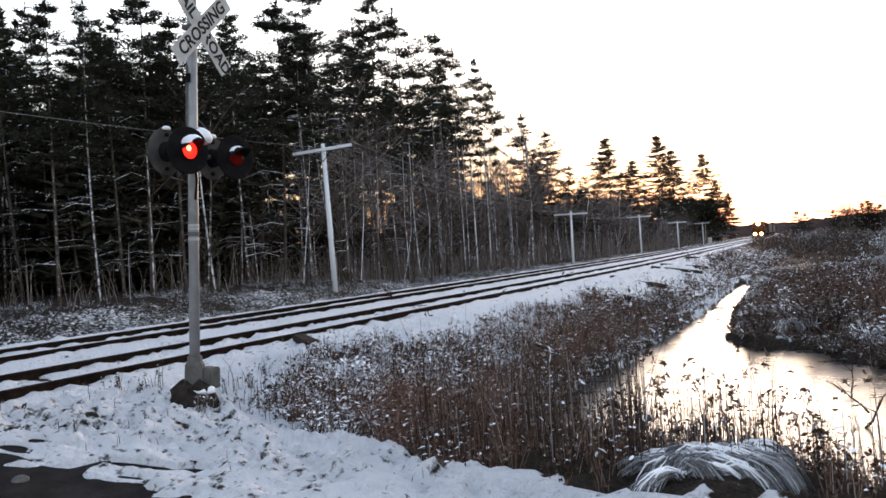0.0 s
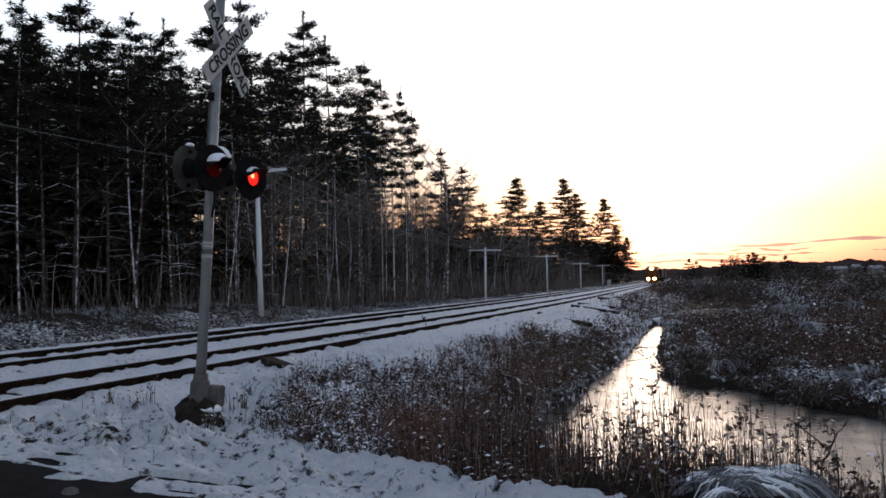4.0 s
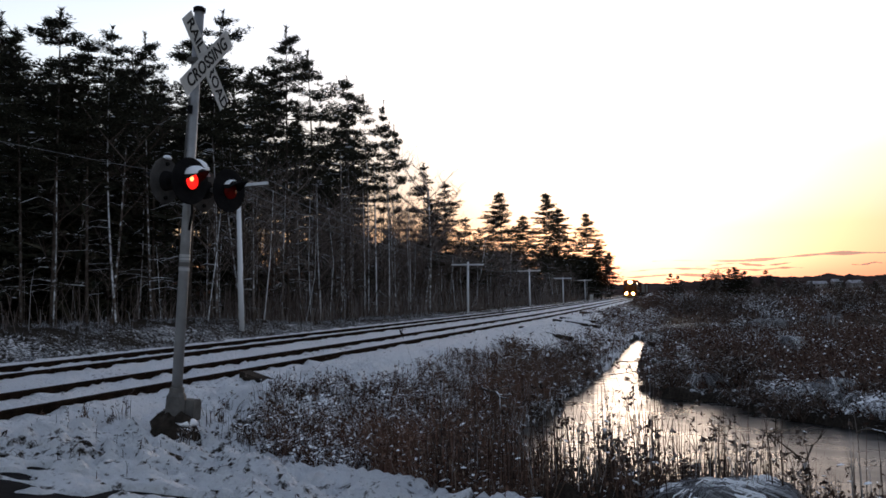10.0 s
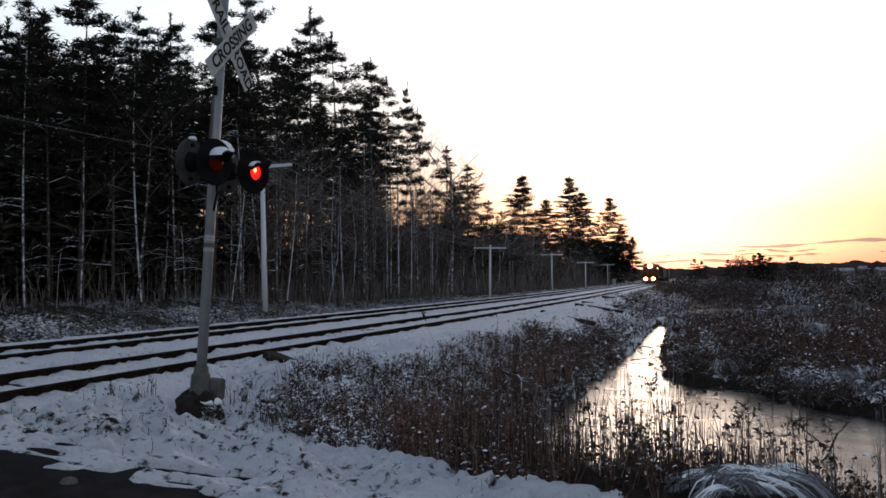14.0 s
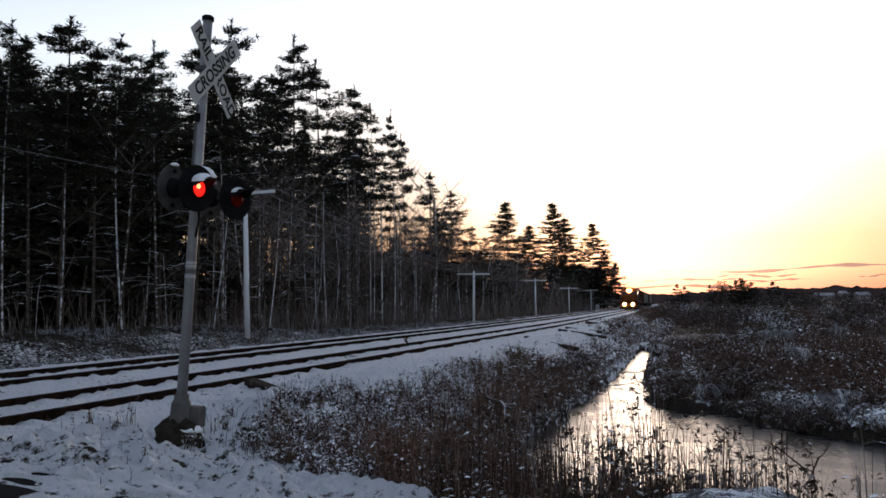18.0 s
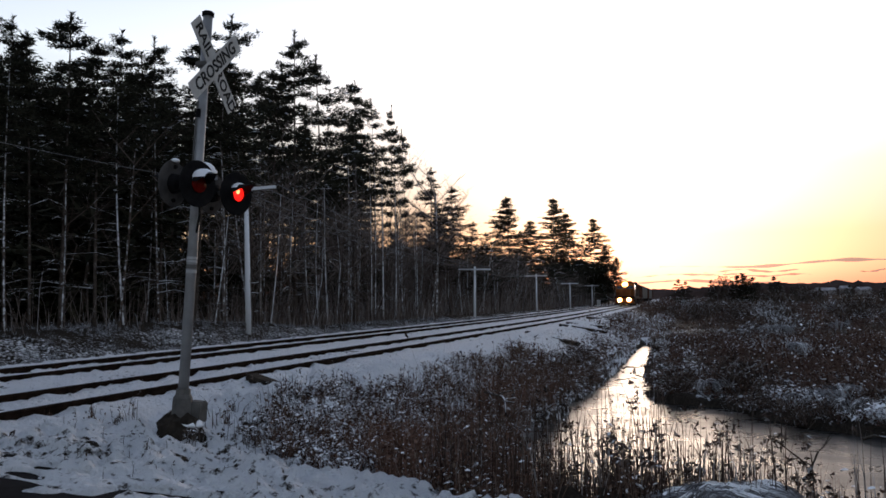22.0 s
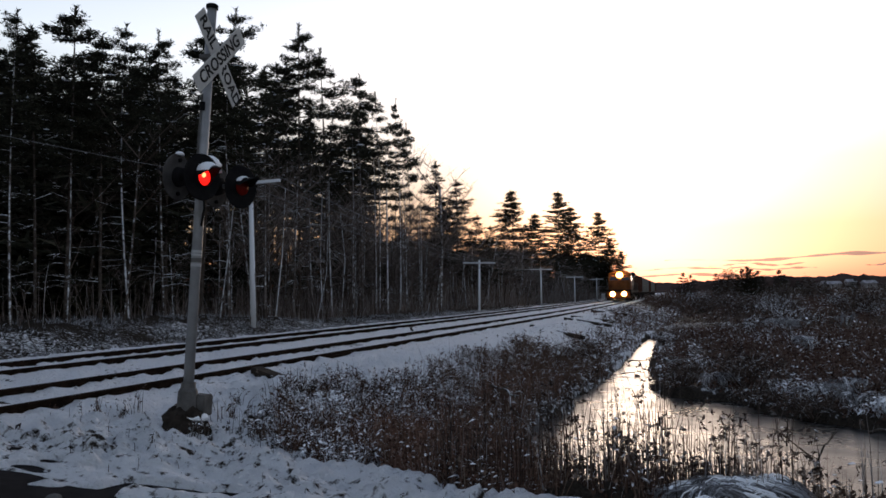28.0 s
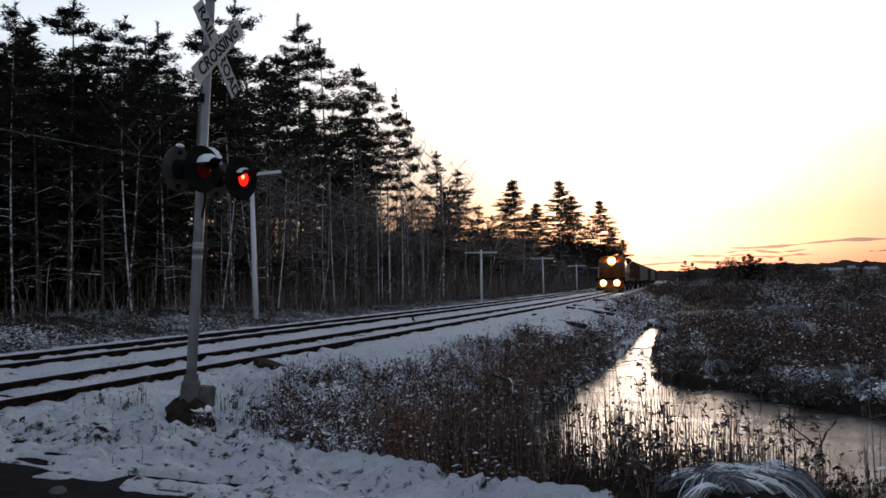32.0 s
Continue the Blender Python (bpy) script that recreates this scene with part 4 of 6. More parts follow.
# front of the wood, then the depth of it
KINDS = [(pine_kind(11, 12, 0.55, 2.8, 0.85), 12), (pine_kind(12, 13, 0.48, 3.0, 0.90), 13), (pine_kind(13, 15, 0.52, 3.5, 0.87), 15),
         (pine_kind(14, 16, 0.44, 3.6, 0.85), 16), (pine_kind(15, 11, 0.38, 2.1, 0.6), 11), (pine_kind(16, 14, 0.30, 3.0, 0.9), 14), (pine_kind(17, 7, 0.06, 2.2, 0.95), 7)]
# the same kinds with finer needles, for the front of the wood
FINE = [(pine_kind(11, 12, 0.55, 2.8, 0.85, True), 12), (pine_kind(12, 13, 0.48, 3.0, 0.90, True), 13), (pine_kind(13, 15, 0.52, 3.5, 0.87, True), 15), (pine_kind(14, 16, 0.44, 3.6, 0.85, True), 16), (pine_kind(17, 7, 0.05, 2.3, 1.0, True), 7), (pine_kind(16, 14, 0.24, 2.9, 0.72, True, 0.52), 14), (pine_kind(19, 14, 0.26, 3.0, 0.36, True, 0.46), 14)]
used = set()


def put_pine(k, x, y, h, wide=1.0, fine=False):
    t = plant_pine((FINE if fine else KINDS)[k], x, y, h, rng.random() * 360, (k, fine) not in used)
    t.scale = (t.scale[0] * wide, t.scale[1] * wide, t.scale[2])
    used.add((k, fine))


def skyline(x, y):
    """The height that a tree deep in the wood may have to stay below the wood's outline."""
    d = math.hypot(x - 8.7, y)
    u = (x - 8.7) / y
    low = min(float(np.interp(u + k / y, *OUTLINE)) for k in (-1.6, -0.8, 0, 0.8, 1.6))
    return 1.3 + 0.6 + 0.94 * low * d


for i, (x, y, h) in enumerate(FRONT):
    put_pine((i * 5 + 1) % 4 if y < 72 else 6 if y < 110 else 5, x, y, h * (1.03 if 35 < y < 72 else 1.06 if y >= 72 else 0.985), (1.0 if y < 52 else 0.8) if y < 58 else 0.5 if y < 72 else 1.25 if y < 78 else 1.7, True)
for i in range(120):
    y = 8 + 105 * rng.random() ** 0.9
    back = 1.5 + 26 * rng.random()
    x = -12.8 - 0.07 * (y - 20) - back
    if -0.43 < (x - 8.7) / y < -0.335:
        continue
    near = min(FRONT, key=lambda f: abs(f[1] / (9 - f[0]) - y / (9 - x)))
    top = near[2] * math.hypot(x - 8.7, y) / math.hypot(near[0] - 8.7, near[1])
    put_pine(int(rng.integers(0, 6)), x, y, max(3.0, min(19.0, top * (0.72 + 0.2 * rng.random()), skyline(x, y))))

def wood_depth(rows):
    """The trees deep in the wood, joined: copies of the kinds' crowns and trunks."""
    for name, mat_ in (("crown", M_NEEDLE), ("trunk", M_BARK)):
        VV, TT, o = [], [], 0
        for k, x, y, h in rows:
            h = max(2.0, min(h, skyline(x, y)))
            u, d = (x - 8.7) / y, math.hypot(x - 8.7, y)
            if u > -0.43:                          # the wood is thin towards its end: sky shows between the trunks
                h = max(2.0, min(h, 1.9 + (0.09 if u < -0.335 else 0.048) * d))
            src, hh = KINDS[k]
            me = next(c for c in src.children if c.name.startswith(name)).data
            me.calc_loop_triangles()
            v = np.empty(len(me.vertices) * 3, np.float32)
            me.vertices.foreach_get("co", v)
            t = np.empty(len(me.loop_triangles) * 3, np.int32)
            me.loop_triangles.foreach_get("vertices", t)
            v = v.reshape(-1, 3) * (h / hh) * np.array([1.25, 1.25, 1.0])
            t = t.reshape(-1, 3)
            if name == "crown":                    # fewer, larger tufts suffice in the depth
                v = v.reshape(-1, 3, 3)[::5]
                mid = v.mean(1, keepdims=True)
                v = (mid + (v - mid) * 2.3).reshape(-1, 3)
                t = np.arange(len(v)).reshape(-1, 3)
            a = rng.random() * 6.283
            c, s = math.cos(a), math.sin(a)
            v = np.stack([v[:, 0] * c - v[:, 1] * s + x, v[:, 0] * s + v[:, 1] * c + y, v[:, 2] + float(lie(x, y))], -1)
            VV.append(v)
            TT.append(t.reshape(-1, 3) + o)
            o += len(v)
        ob = tri_object("wood_" + name, np.concatenate(VV), np.concatenate(TT), mat_)
        tagged(ob, "dark mass of pines deep in the wood", "woods", kind="stuff")


deep = []
for i in range(120):
    y = 6 + 150 * rng.random() ** 0.9
    deep.append((6, -16.5 - 0.05 * (y - 20) - 16 * rng.random(), y, 4.0 + 5.0 * rng.random()))
for i in range(60):
    y = 6 + 150 * rng.random()
    deep.append((int(rng.choice([3, 5, 6])), -34 - 0.05 * (y - 20) - 22 * rng.random(), y, 9.0 + 4 * rng.random()))
for i in range(80):
    y = 72 + 190 * rng.random()
    deep.append((int(rng.choice([5, 6, 6])), float(-20.5 - 0.01 * (y - 75) - 10 * rng.random() + 6.0 * ease(140, 230, y)), y, 5.5 + 4.0 * rng.random() + 2.5 * float(ease(100, 150, y))))
for i in range(85):
    y = 80 + 170 * rng.random()
    deep.append((6, float(-24 - 7 * rng.random() + 4.5 * ease(130, 200, y)), y, 4.0 + 7.0 * rng.random()))
for i in range(70):
    y = 18 + 110 * rng.random()
    deep.append((6, -30 - 28 * rng.random(), y, 5.0 + 4.0 * rng.random()))
for i in range(110):
    deep.append((6, -34 - 34 * rng.random(), 6 + 60 * rng.random(), 10.0 + 7.0 * rng.random()))
for i in range(40):
    u, y = -0.8 - 0.5 * rng.random(), 30 + 16 * rng.random()
    deep.append((6, 8.7 + u * y, y, 8.0 + 4.0 * rng.random()))
wood_depth(deep)
for i in range(26):
    y = 110 + 230 * i / 26 + rng.normal(0, 4)
    x = -21 - 0.03 * (y - 110) - 9 * rng.random()
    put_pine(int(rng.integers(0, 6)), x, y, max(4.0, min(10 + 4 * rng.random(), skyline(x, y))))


def bare_tree(x, y, h, seed, label="bare grey sapling with fine frosted twigs", stout=1.0):
    r = np.random.default_rng(seed)
    t = empty("bare_tree", pose(x, y, float(lie(x, y)) - 0.1), label, "tree", "bare saplings")
    tr, tw = Shape(), Shape()
    lean = Vector((r.normal(0, 0.06), r.normal(0, 0.06), 1.0 if stout == 1 else 2.0))
    def grow(p, d, L, rad, depth):
        q = p + d * L * 0.5 + Vector((r.normal(0, 0.05), r.normal(0, 0.05), 0)) * L
        e = q + (d + Vector((0, 0, 0.1))).normalized() * L * 0.5
        (tr if depth == 0 else tw).tube([p, q, e], [rad, rad * 0.75, rad * 0.45], 5 if depth == 0 else 3, 0, False)
        if depth >= 3:
            return
        for _ in range(5 if depth else 9):
            k = 0.3 + 0.7 * r.random()
            s = p.lerp(q, k * 2) if k < 0.5 else q.lerp(e, k * 2 - 1)
            a = r.random() * 6.28
            side = Vector((math.cos(a), math.sin(a), 0.25 + 0.4 * r.random()))
            grow(s, (d * 0.35 + side * 0.8).normalized(), L * (0.28 + 0.2 * r.random()), rad * 0.42, depth + 1)
    grow(Vector((0, 0, 0)), lean.normalized(), h, (0.006 * h + 0.008) * stout, 0)
    tr.put("trunk", M_PALE if stout > 1.5 else M_BARK, t)
    tagged(tw.put("twig_crown", M_TWIG if 1 < stout < 1.5 else M_BRUSHWOOD, t), kind="stuff")
    return t


saplings = []
for i in range(130):
    y = (22 + 75 * rng.random() ** 0.75) if i < 46 else (36 + 44 * rng.random())
    x = -11.0 - 0.085 * (y - 20) - 1.6 * rng.random()
    h = (2.5 + 4.0 * rng.random()) if i < 46 else (4.0 + 5.0 * rng.random())
    if len(saplings) < 12:
        saplings.append((bare_tree(x, y, 6.0, 100 + i), 6.0))
        continue
    src, hh = saplings[i % 12]
    t = copy_thing(src, pose(x, y, float(lie(x, y)) - 0.1, 0, 0, 360 * rng.random()))
    t.scale = (h / hh, h / hh, h / hh)

bare_tree(-11.6, 24.5, 6.8, 433, "leafless tree with spreading snow-dusted limbs", 1.2)
bare_tree(-12.4, 22.6, 5.6, 435, "leafless tree with spreading snow-dusted limbs", 1.1)
for i in range(52):                                # grey brush before the far end of the wood
    y = 72 + 115 * rng.random()
    x = -13.6 - 0.035 * (y - 75) - 2.4 * rng.random()
    src, hh = saplings[i % 12]
    t = copy_thing(src, pose(x, y, float(lie(x, y)) - 0.1, 0, 0, 360 * rng.random()))
    k = (3.5 + 4.5 * rng.random()) / hh
    t.scale = (1.5 * k, 1.5 * k, k)
for i, (u, y, h) in enumerate(((-0.338, 66, 10.5), (-0.331, 67, 11.0), (-0.326, 68, 8.0), (-0.318, 70, 7.0), (-0.303, 78, 6.5), (-0.296, 80, 6.0), (-0.286, 83, 6.5), (-0.268, 88, 5.5), (-0.345, 69, 7.5), (-0.360, 66, 8.0), (-0.385, 62, 8.0))):
    bare_tree(8.7 + u * y, y, h, 400 + i, "tall bare grey trunk with short snowy twigs", 1.7)

def snag(x, y, h, seed):
    """A bare standing pine trunk with short dead branches."""
    r = np.random.default_rng(seed)
    t = empty("bare_pine", pose(x, y, float(lie(x, y)) - 0.1, r.normal(0, 0.8), r.normal(0, 0.8), 0), "tall bare pine trunk with snow-dusted dead branches", "tree", "bare pine trunks")
    zs = [h * k / 8 for k in range(9)]
    bend = r.normal(0, 0.12, 2)
    at = lambda z: Vector((bend[0] * math.sin(2.5 * z / h), bend[1] * math.sin(2 * z / h), z))
    Shape().tube([at(z) for z in zs], [0.0085 * h * (1.03 - z / h) ** 0.8 + 0.008 for z in zs], 8).put("trunk", M_PALE, t, smooth=True)
    d_ = Shape()
    for _ in range(int(4.5 * h)):
        z, a, L = h * (0.08 + 0.88 * r.random()), r.random() * 6.28, 0.3 + 1.2 * r.random() ** 2
        p, d = at(z), Vector((math.cos(a), math.sin(a), 0))
        d_.tube([p, p + d * L * 0.5 + Vector((0, 0, r.normal(0.02, 0.06))), p + d * L + Vector((0, 0, -0.12 * L + r.normal(0, 0.08)))], [0.022, 0.015, 0.006], 3, 0, False)
    tagged(d_.put("dead_wood", M_DEAD, t, "thin bare frosted branches"), kind="stuff")


for i, (u, y, h) in enumerate(((-0.458, 50, 12.5), (-0.442, 52, 13.0), (-0.423, 54.5, 12.0), (-0.406, 57, 12.5), (-0.388, 60, 12.0), (-0.379, 62, 11.0), (-0.591, 35.3, 8.8), (-0.65, 31.8, 8.6), (-0.516, 43.5, 10.0), (-0.548, 40, 7.5), (-0.487, 47, 9.5), (-0.358, 66, 9.5))):
    snag(8.7 + u * y, y, h, 700 + i)
for i in range(26):                                # the wood carried on unseen beside and behind, added to block skylight
    put_pine(int(rng.integers(0, 6)), -13.0 - 17 * rng.random(), -34 + 44 * rng.random(), 10 + 5 * rng.random())

# poles
pins = [utility_pole(*row) for row in POLES]
wires(pins, (0, 2, 5, 7))


# ---- weeds ----
def stems(name, P, h, width, lean, mat_, label, leaf=0.0, seeds=0.0, snow=0.0, curl=0.25):
    """One sheet of many thin stalks, each bent, some with leaves, seed heads and snow."""
    n = len(P)
    P = np.asarray(P, float)
    a = rng.random(n) * 6.283
    D = np.stack([np.cos(a), np.sin(a), np.zeros(n)], -1) * (lean * np.abs(rng.normal(0, 1, n)))[:, None] * h[:, None]
    D2 = D * (1 + curl * rng.normal(1, 0.8, n))[:, None]
    w = (width * (0.7 + 0.6 * rng.random(n)))[:, None]
    A = P + np.array([0, 0, -0.05])
    B = P + D * 0.4 + np.stack([np.zeros(n), np.zeros(n), h * 0.55], -1)
    C = P + D2 + np.stack([np.zeros(n), np.zeros(n), h * (1 - 0.25 * np.minimum(1, lean * np.abs(rng.normal(0, 1, n))))], -1)
    ring = []
    for j in range(3):
        o = np.stack([np.cos(a + j * 2.094), np.sin(a + j * 2.094), np.zeros(n)], -1)
        ring.append((A + o * w, B + o * w * 0.8))
    V = np.stack([ring[0][0], ring[1][0], ring[2][0], ring[0][1], ring[1][1], ring[2][1], C], 1)
    base = np.array([(0, 1, 4), (0, 4, 3), (1, 2, 5), (1, 5, 4), (2, 0, 3), (2, 3, 5), (3, 4, 6), (4, 5, 6), (5, 3, 6)])
    T = (np.arange(n)[:, None, None] * 7 + base[None]).reshape(-1, 3)
    V = V.reshape(-1, 3)
    M = np.zeros(len(T), int)
    def bits(where, size, flat, slot, count):
        nonlocal V, T, M
        k = len(where)
        if not k:
            return
        for _ in range(count):
            s = rng.random(k)[:, None] * 0.75 + 0.25
            c = np.where(s < 0.55, A[where] + (B[where] - A[where]) * (s / 0.55), B[where] + (C[where] - B[where]) * ((s - 0.55) / 0.45))
            u = rng.normal(0, 1, (k, 3)) * np.array([1, 1, flat])
            u /= np.linalg.norm(u, axis=1)[:, None]
            v = np.cross(u, rng.normal(0, 1, (k, 3)))
            v /= np.linalg.norm(v, axis=1)[:, None] + 1e-9
            z = size * (0.5 + rng.random(k))[:, None]
            W = np.stack([c, c + u * z * 0.5 + v * z * 0.17, c + u * z, c + u * z * 0.5 - v * z * 0.17], 1).reshape(-1, 3)
            o = len(V)
            i = np.arange(k)[:, None] * 4 + o
            T = np.concatenate([T, np.concatenate([i + np.array([0, 1, 2]), i + np.array([0, 2, 3])])])
            M = np.concatenate([M, np.full(2 * k, slot)])
            V = np.concatenate([V, W])
    if leaf:
        bits(np.nonzero(rng.random(n) < leaf)[0], 0.04, 0.7, 0, 4)
    if seeds:
        k = np.nonzero(rng.random(n) < seeds)[0]
        for _ in range(5):
            c = C[k] + rng.normal(0, 0.013, (len(k), 3))
            u = rng.normal(0, 0.014, (len(k), 3))
            v = rng.normal(0, 0.014, (len(k), 3))
            W = np.stack([c - u, c + v, c + u], 1).reshape(-1, 3)
            o = len(V)
            T = np.concatenate([T, np.arange(len(k))[:, None] * 3 + np.array([0, 1, 2]) + o])
            M = np.concatenate([M, np.zeros(len(k), int)])
            V = np.concatenate([V, W])
    if snow:
        k = np.nonzero(rng.random(n) < snow)[0]
        s = rng.random(len(k))[:, None]
        c = B[k] + (C[k] - B[k]) * s
        r = 0.005 + 0.015 * rng.random(len(k))[:, None] ** 4
        dx = np.stack([np.cos(a[k]), np.sin(a[k]), rng.normal(0, 0.35, len(k))], -1) * r * 1.9
        dy = np.stack([-np.sin(a[k]), np.cos(a[k]), np.zeros(len(k))], -1) * r
        up = np.array([0, 0, 1.0]) * r * 0.9
        W = np.stack([c - dx, c + dy, c + dx, c - dy, c + up], 1).reshape(-1, 3)
        o = len(V)
        i = np.arange(len(k))[:, None] * 5 + o
        Q = np.concatenate([i + np.array(q) for q in ((0, 3, 4), (3, 2, 4), (2, 1, 4), (1, 0, 4))])
        T, M, V = np.concatenate([T, Q]), np.concatenate([M, np.ones(len(Q), int)]), np.concatenate([V, W])
    ob = tri_object(name, V, T, [mat_, M_SNOW], M)
    return tagged(ob, label, "weeds", kind="stuff")


def scatter(n, x0, x1, y0, y1, keep):
    x, y = x0 + (x1 - x0) * rng.random(n), y0 + (y1 - y0) * rng.random(n)
    ok = keep(x, y)
    x, y = x[ok], y[ok]
    return np.stack([x, y, lie(x, y)], -1)


def clumps(n, x0, x1, y0, y1, keep, lo, hi, size):
    """Stalks gathered in clumps of differing height."""
    c = scatter(n, x0, x1, y0, y1, keep)
    m = rng.integers(lo, hi, len(c))
    i = np.repeat(np.arange(len(c)), m)
    r = size * (0.5 + rng.random(len(c)))[i]
    P = c[i, :2] + rng.normal(0, 1, (len(i), 2)) * r[:, None] * 0.6
    tall = (0.35 + 0.75 * rng.random(len(c)) ** 1.3)[i]
    ok = creek(P[:, 0], P[:, 1]) < 0.02
    P, tall = P[ok], tall[ok]
    return np.stack([P[:, 0], P[:, 1], lie(P[:, 0], P[:, 1])], -1), tall * (0.65 + 0.5 * rng.random(len(P)))


def dry(x, y):
    return creek(x, y) < -0.05


def bank(x, y):
    """The weedy bank between the snow by the road, the tracks and the creek."""
    return dry(x, y) & (y > weed_edge(x) + 0.12 + 0.12 * hills(x, y, 4.1)) & (x > np.interp(y, [7, 9, 13, 19, 26], [3.0, 3.0, 3.2, 3.1, 3.3]) + 0.35 * hills(x, y, 0.9) + 0.2 * hills(x, y, 2.7))


def near_edge(P):
    """Shorter plants towards the snow by the road and towards the tracks."""
    x, y = P[:, 0], P[:, 1]
    return (0.45 + 0.55 * ease(0.0, 1.3, y - weed_edge(x))) * (0.35 + 0.65 * ease(2.9, 4.9, x))


def brush(name, C, r, h, mat_, label, stalks, leaves, lumps_, leaf=0.05, cap=0.03, width=0.006, droop=0.3):
    """Bushy clumps: crooked stalks that lean outwards, curled dead leaves on them, and lumps of snow caught in the tops."""
    n = len(C)
    C, r, h = np.asarray(C, float), np.broadcast_to(r, n), np.broadcast_to(h, n)
    up = np.array([0, 0, 1.0])
    VV, TT, MM, o = [], [], [], 0
    def put(W, q, slot):
        nonlocal o
        k = W.shape[1]
        T = (np.arange(len(W))[:, None, None] * k + np.array(q)[None]).reshape(-1, 3) + o
        VV.append(W.reshape(-1, 3)), TT.append(T), MM.append(np.full(len(T), slot))
        o += W.shape[0] * k
    def spot(i, fill=1.0):
        a, s = rng.random(len(i)) * 6.283, np.sqrt(rng.random(len(i))) * fill
        return np.stack([np.cos(a) * s, np.sin(a) * s, 0 * a], -1), s
    i = np.repeat(np.arange(n), stalks)
    d, s = spot(i)
    A = C[i] + d * (r[i] * 0.45)[:, None] - up * 0.04
    H = h[i] * (0.55 + 0.55 * rng.random(len(i))) * (1 - 0.25 * s)
    B = A + d * (r[i] * 0.5)[:, None] + rng.normal(0, 0.12, (len(i), 3)) * H[:, None] * np.array([1, 1, 0]) + up * H[:, None]
    w = width * (0.6 + 0.8 * rng.random(len(i)))[:, None]
    a = rng.random(len(i)) * 6.283
    ring = [A + np.stack([np.cos(a + j * 2.094), np.sin(a + j * 2.094), 0 * a], -1) * w for j in range(3)]
    put(np.stack([*ring, B], 1), [(0, 1, 3), (1, 2, 3), (2, 0, 3)], 0)
    if leaves:
        j = rng.integers(0, len(i), n * leaves)
        k = (0.25 + 0.75 * rng.random(len(j)) ** 0.7)[:, None]
        c = A[j] + (B[j] - A[j]) * k + rng.normal(0, 0.02, (len(j), 3))
        u = rng.normal(0, 1, (len(j), 3)) - up * droop
        u /= np.linalg.norm(u, axis=1)[:, None]
        v = np.cross(u, rng.normal(0, 1, (len(j), 3)))
        v /= np.linalg.norm(v, axis=1)[:, None] + 1e-9
        z = leaf * (0.4 + 1.0 * rng.random(len(j)) ** 1.5)[:, None]
        curl = np.cross(u, v) * z * 0.25
        put(np.stack([c, c + u * z * 0.5 + v * z * 0.26 + curl, c + u * z, c + u * z * 0.5 - v * z * 0.26 + curl], 1), [(0, 1, 2), (0, 2, 3)], 0)
    if lumps_:
        i = np.repeat(np.arange(n), rng.poisson(lumps_, n))
        d, s = spot(i, 0.95)
        c = C[i] + d * r[i][:, None] + up * (h[i] * (0.45 + 0.45 * rng.random(len(i))) * (1 - 0.45 * s * s))[:, None]
        z = cap * (0.35 + 1.3 * rng.random(len(i)) ** 2.2)
        a = rng.random(len(i)) * 6.283
        e = np.stack([np.cos(a), np.sin(a), rng.normal(0, 0.35, len(i))], -1) * (z * (0.85 + 0.6 * rng.random(len(i))))[:, None]
        f = np.stack([-np.sin(a), np.cos(a), rng.normal(0, 0.2, len(i))], -1) * (z * 0.66)[:, None]
        t = up * (z * 0.4)[:, None]
        put(np.stack([c - e, c - 0.5 * e + f, c + 0.5 * e + f * 0.9, c + e, c + 0.45 * e - f, c - 0.55 * e - f * 0.8, c + t + 0.2 * e], 1), [(0, 1, 6), (1, 2, 6), (2, 3, 6), (3, 4, 6), (4, 5, 6), (5, 0, 6)], 1)
    ob = tri_object(name, np.concatenate(VV), np.concatenate(TT), [mat_, M_SNOW], np.concatenate(MM))
    return tagged(ob, label, "weeds", kind="stuff")


# the bank: snow-laden low brush towards the mast, dark leafy weeds beyond, rusty ones by the creek
C = scatter(2600, 2.6, 7.0, 6.3, 26, lambda x, y: bank(x, y) & (lumps(x, y, 1.6, 8) + 0.5 * lumps(x, y, 4.0, 3) > -0.45))
k = near_edge(C) * (0.7 + 0.6 * rng.random(len(C)))
brush("weeds", C, 0.13 + 0.12 * rng.random(len(C)), 0.60 * k, M_BRUSH, "dark leafy dead weeds dusted with snow on the bank", 13, 19, 2.6, 0.046, 0.015, 0.0045)
C = scatter(900, 2.9, 5.6, 7.3, 16, lambda x, y: bank(x, y) & (lumps(x, y, 1.3, 4) + 0.35 * (5.2 - x) > 0.1))
brush("weeds", C, 0.14 + 0.12 * rng.random(len(C)), (0.30 + 0.25 * rng.random(len(C))) * (0.5 + 0.5 * near_edge(C)), M_FROST, "low brush bent under snow beside the mast", 9, 16, 6.5, 0.05, 0.022, 0.005)
C = scatter(900, 4.6, 7.2, 6.6, 17, lambda x, y: bank(x, y) & (hills(x, y, 0.9, 5.0) > -0.35))
brush("weeds", C, 0.12 + 0.1 * rng.random(len(C)), (0.75 + 0.35 * rng.random(len(C))) * near_edge(C), M_RED, "rust-brown leafy dead weeds beside the creek", 12, 19, 0.9, 0.046, 0.018, 0.0045)
C = scatter(900, 2.8, 5.3, 7.3, 15, lambda x, y: bank(x, y) & (lumps(x, y, 1.1, 6) > -0.25))
brush("weeds", C, 0.10 + 0.08 * rng.random(len(C)), (0.42 + 0.25 * rng.random(len(C))) * (0.4 + 0.6 * near_edge(C)), M_MARSH, "dark upright weed stalks with snowy tips", 12, 10, 2.6, 0.045, 0.016, 0.0055)
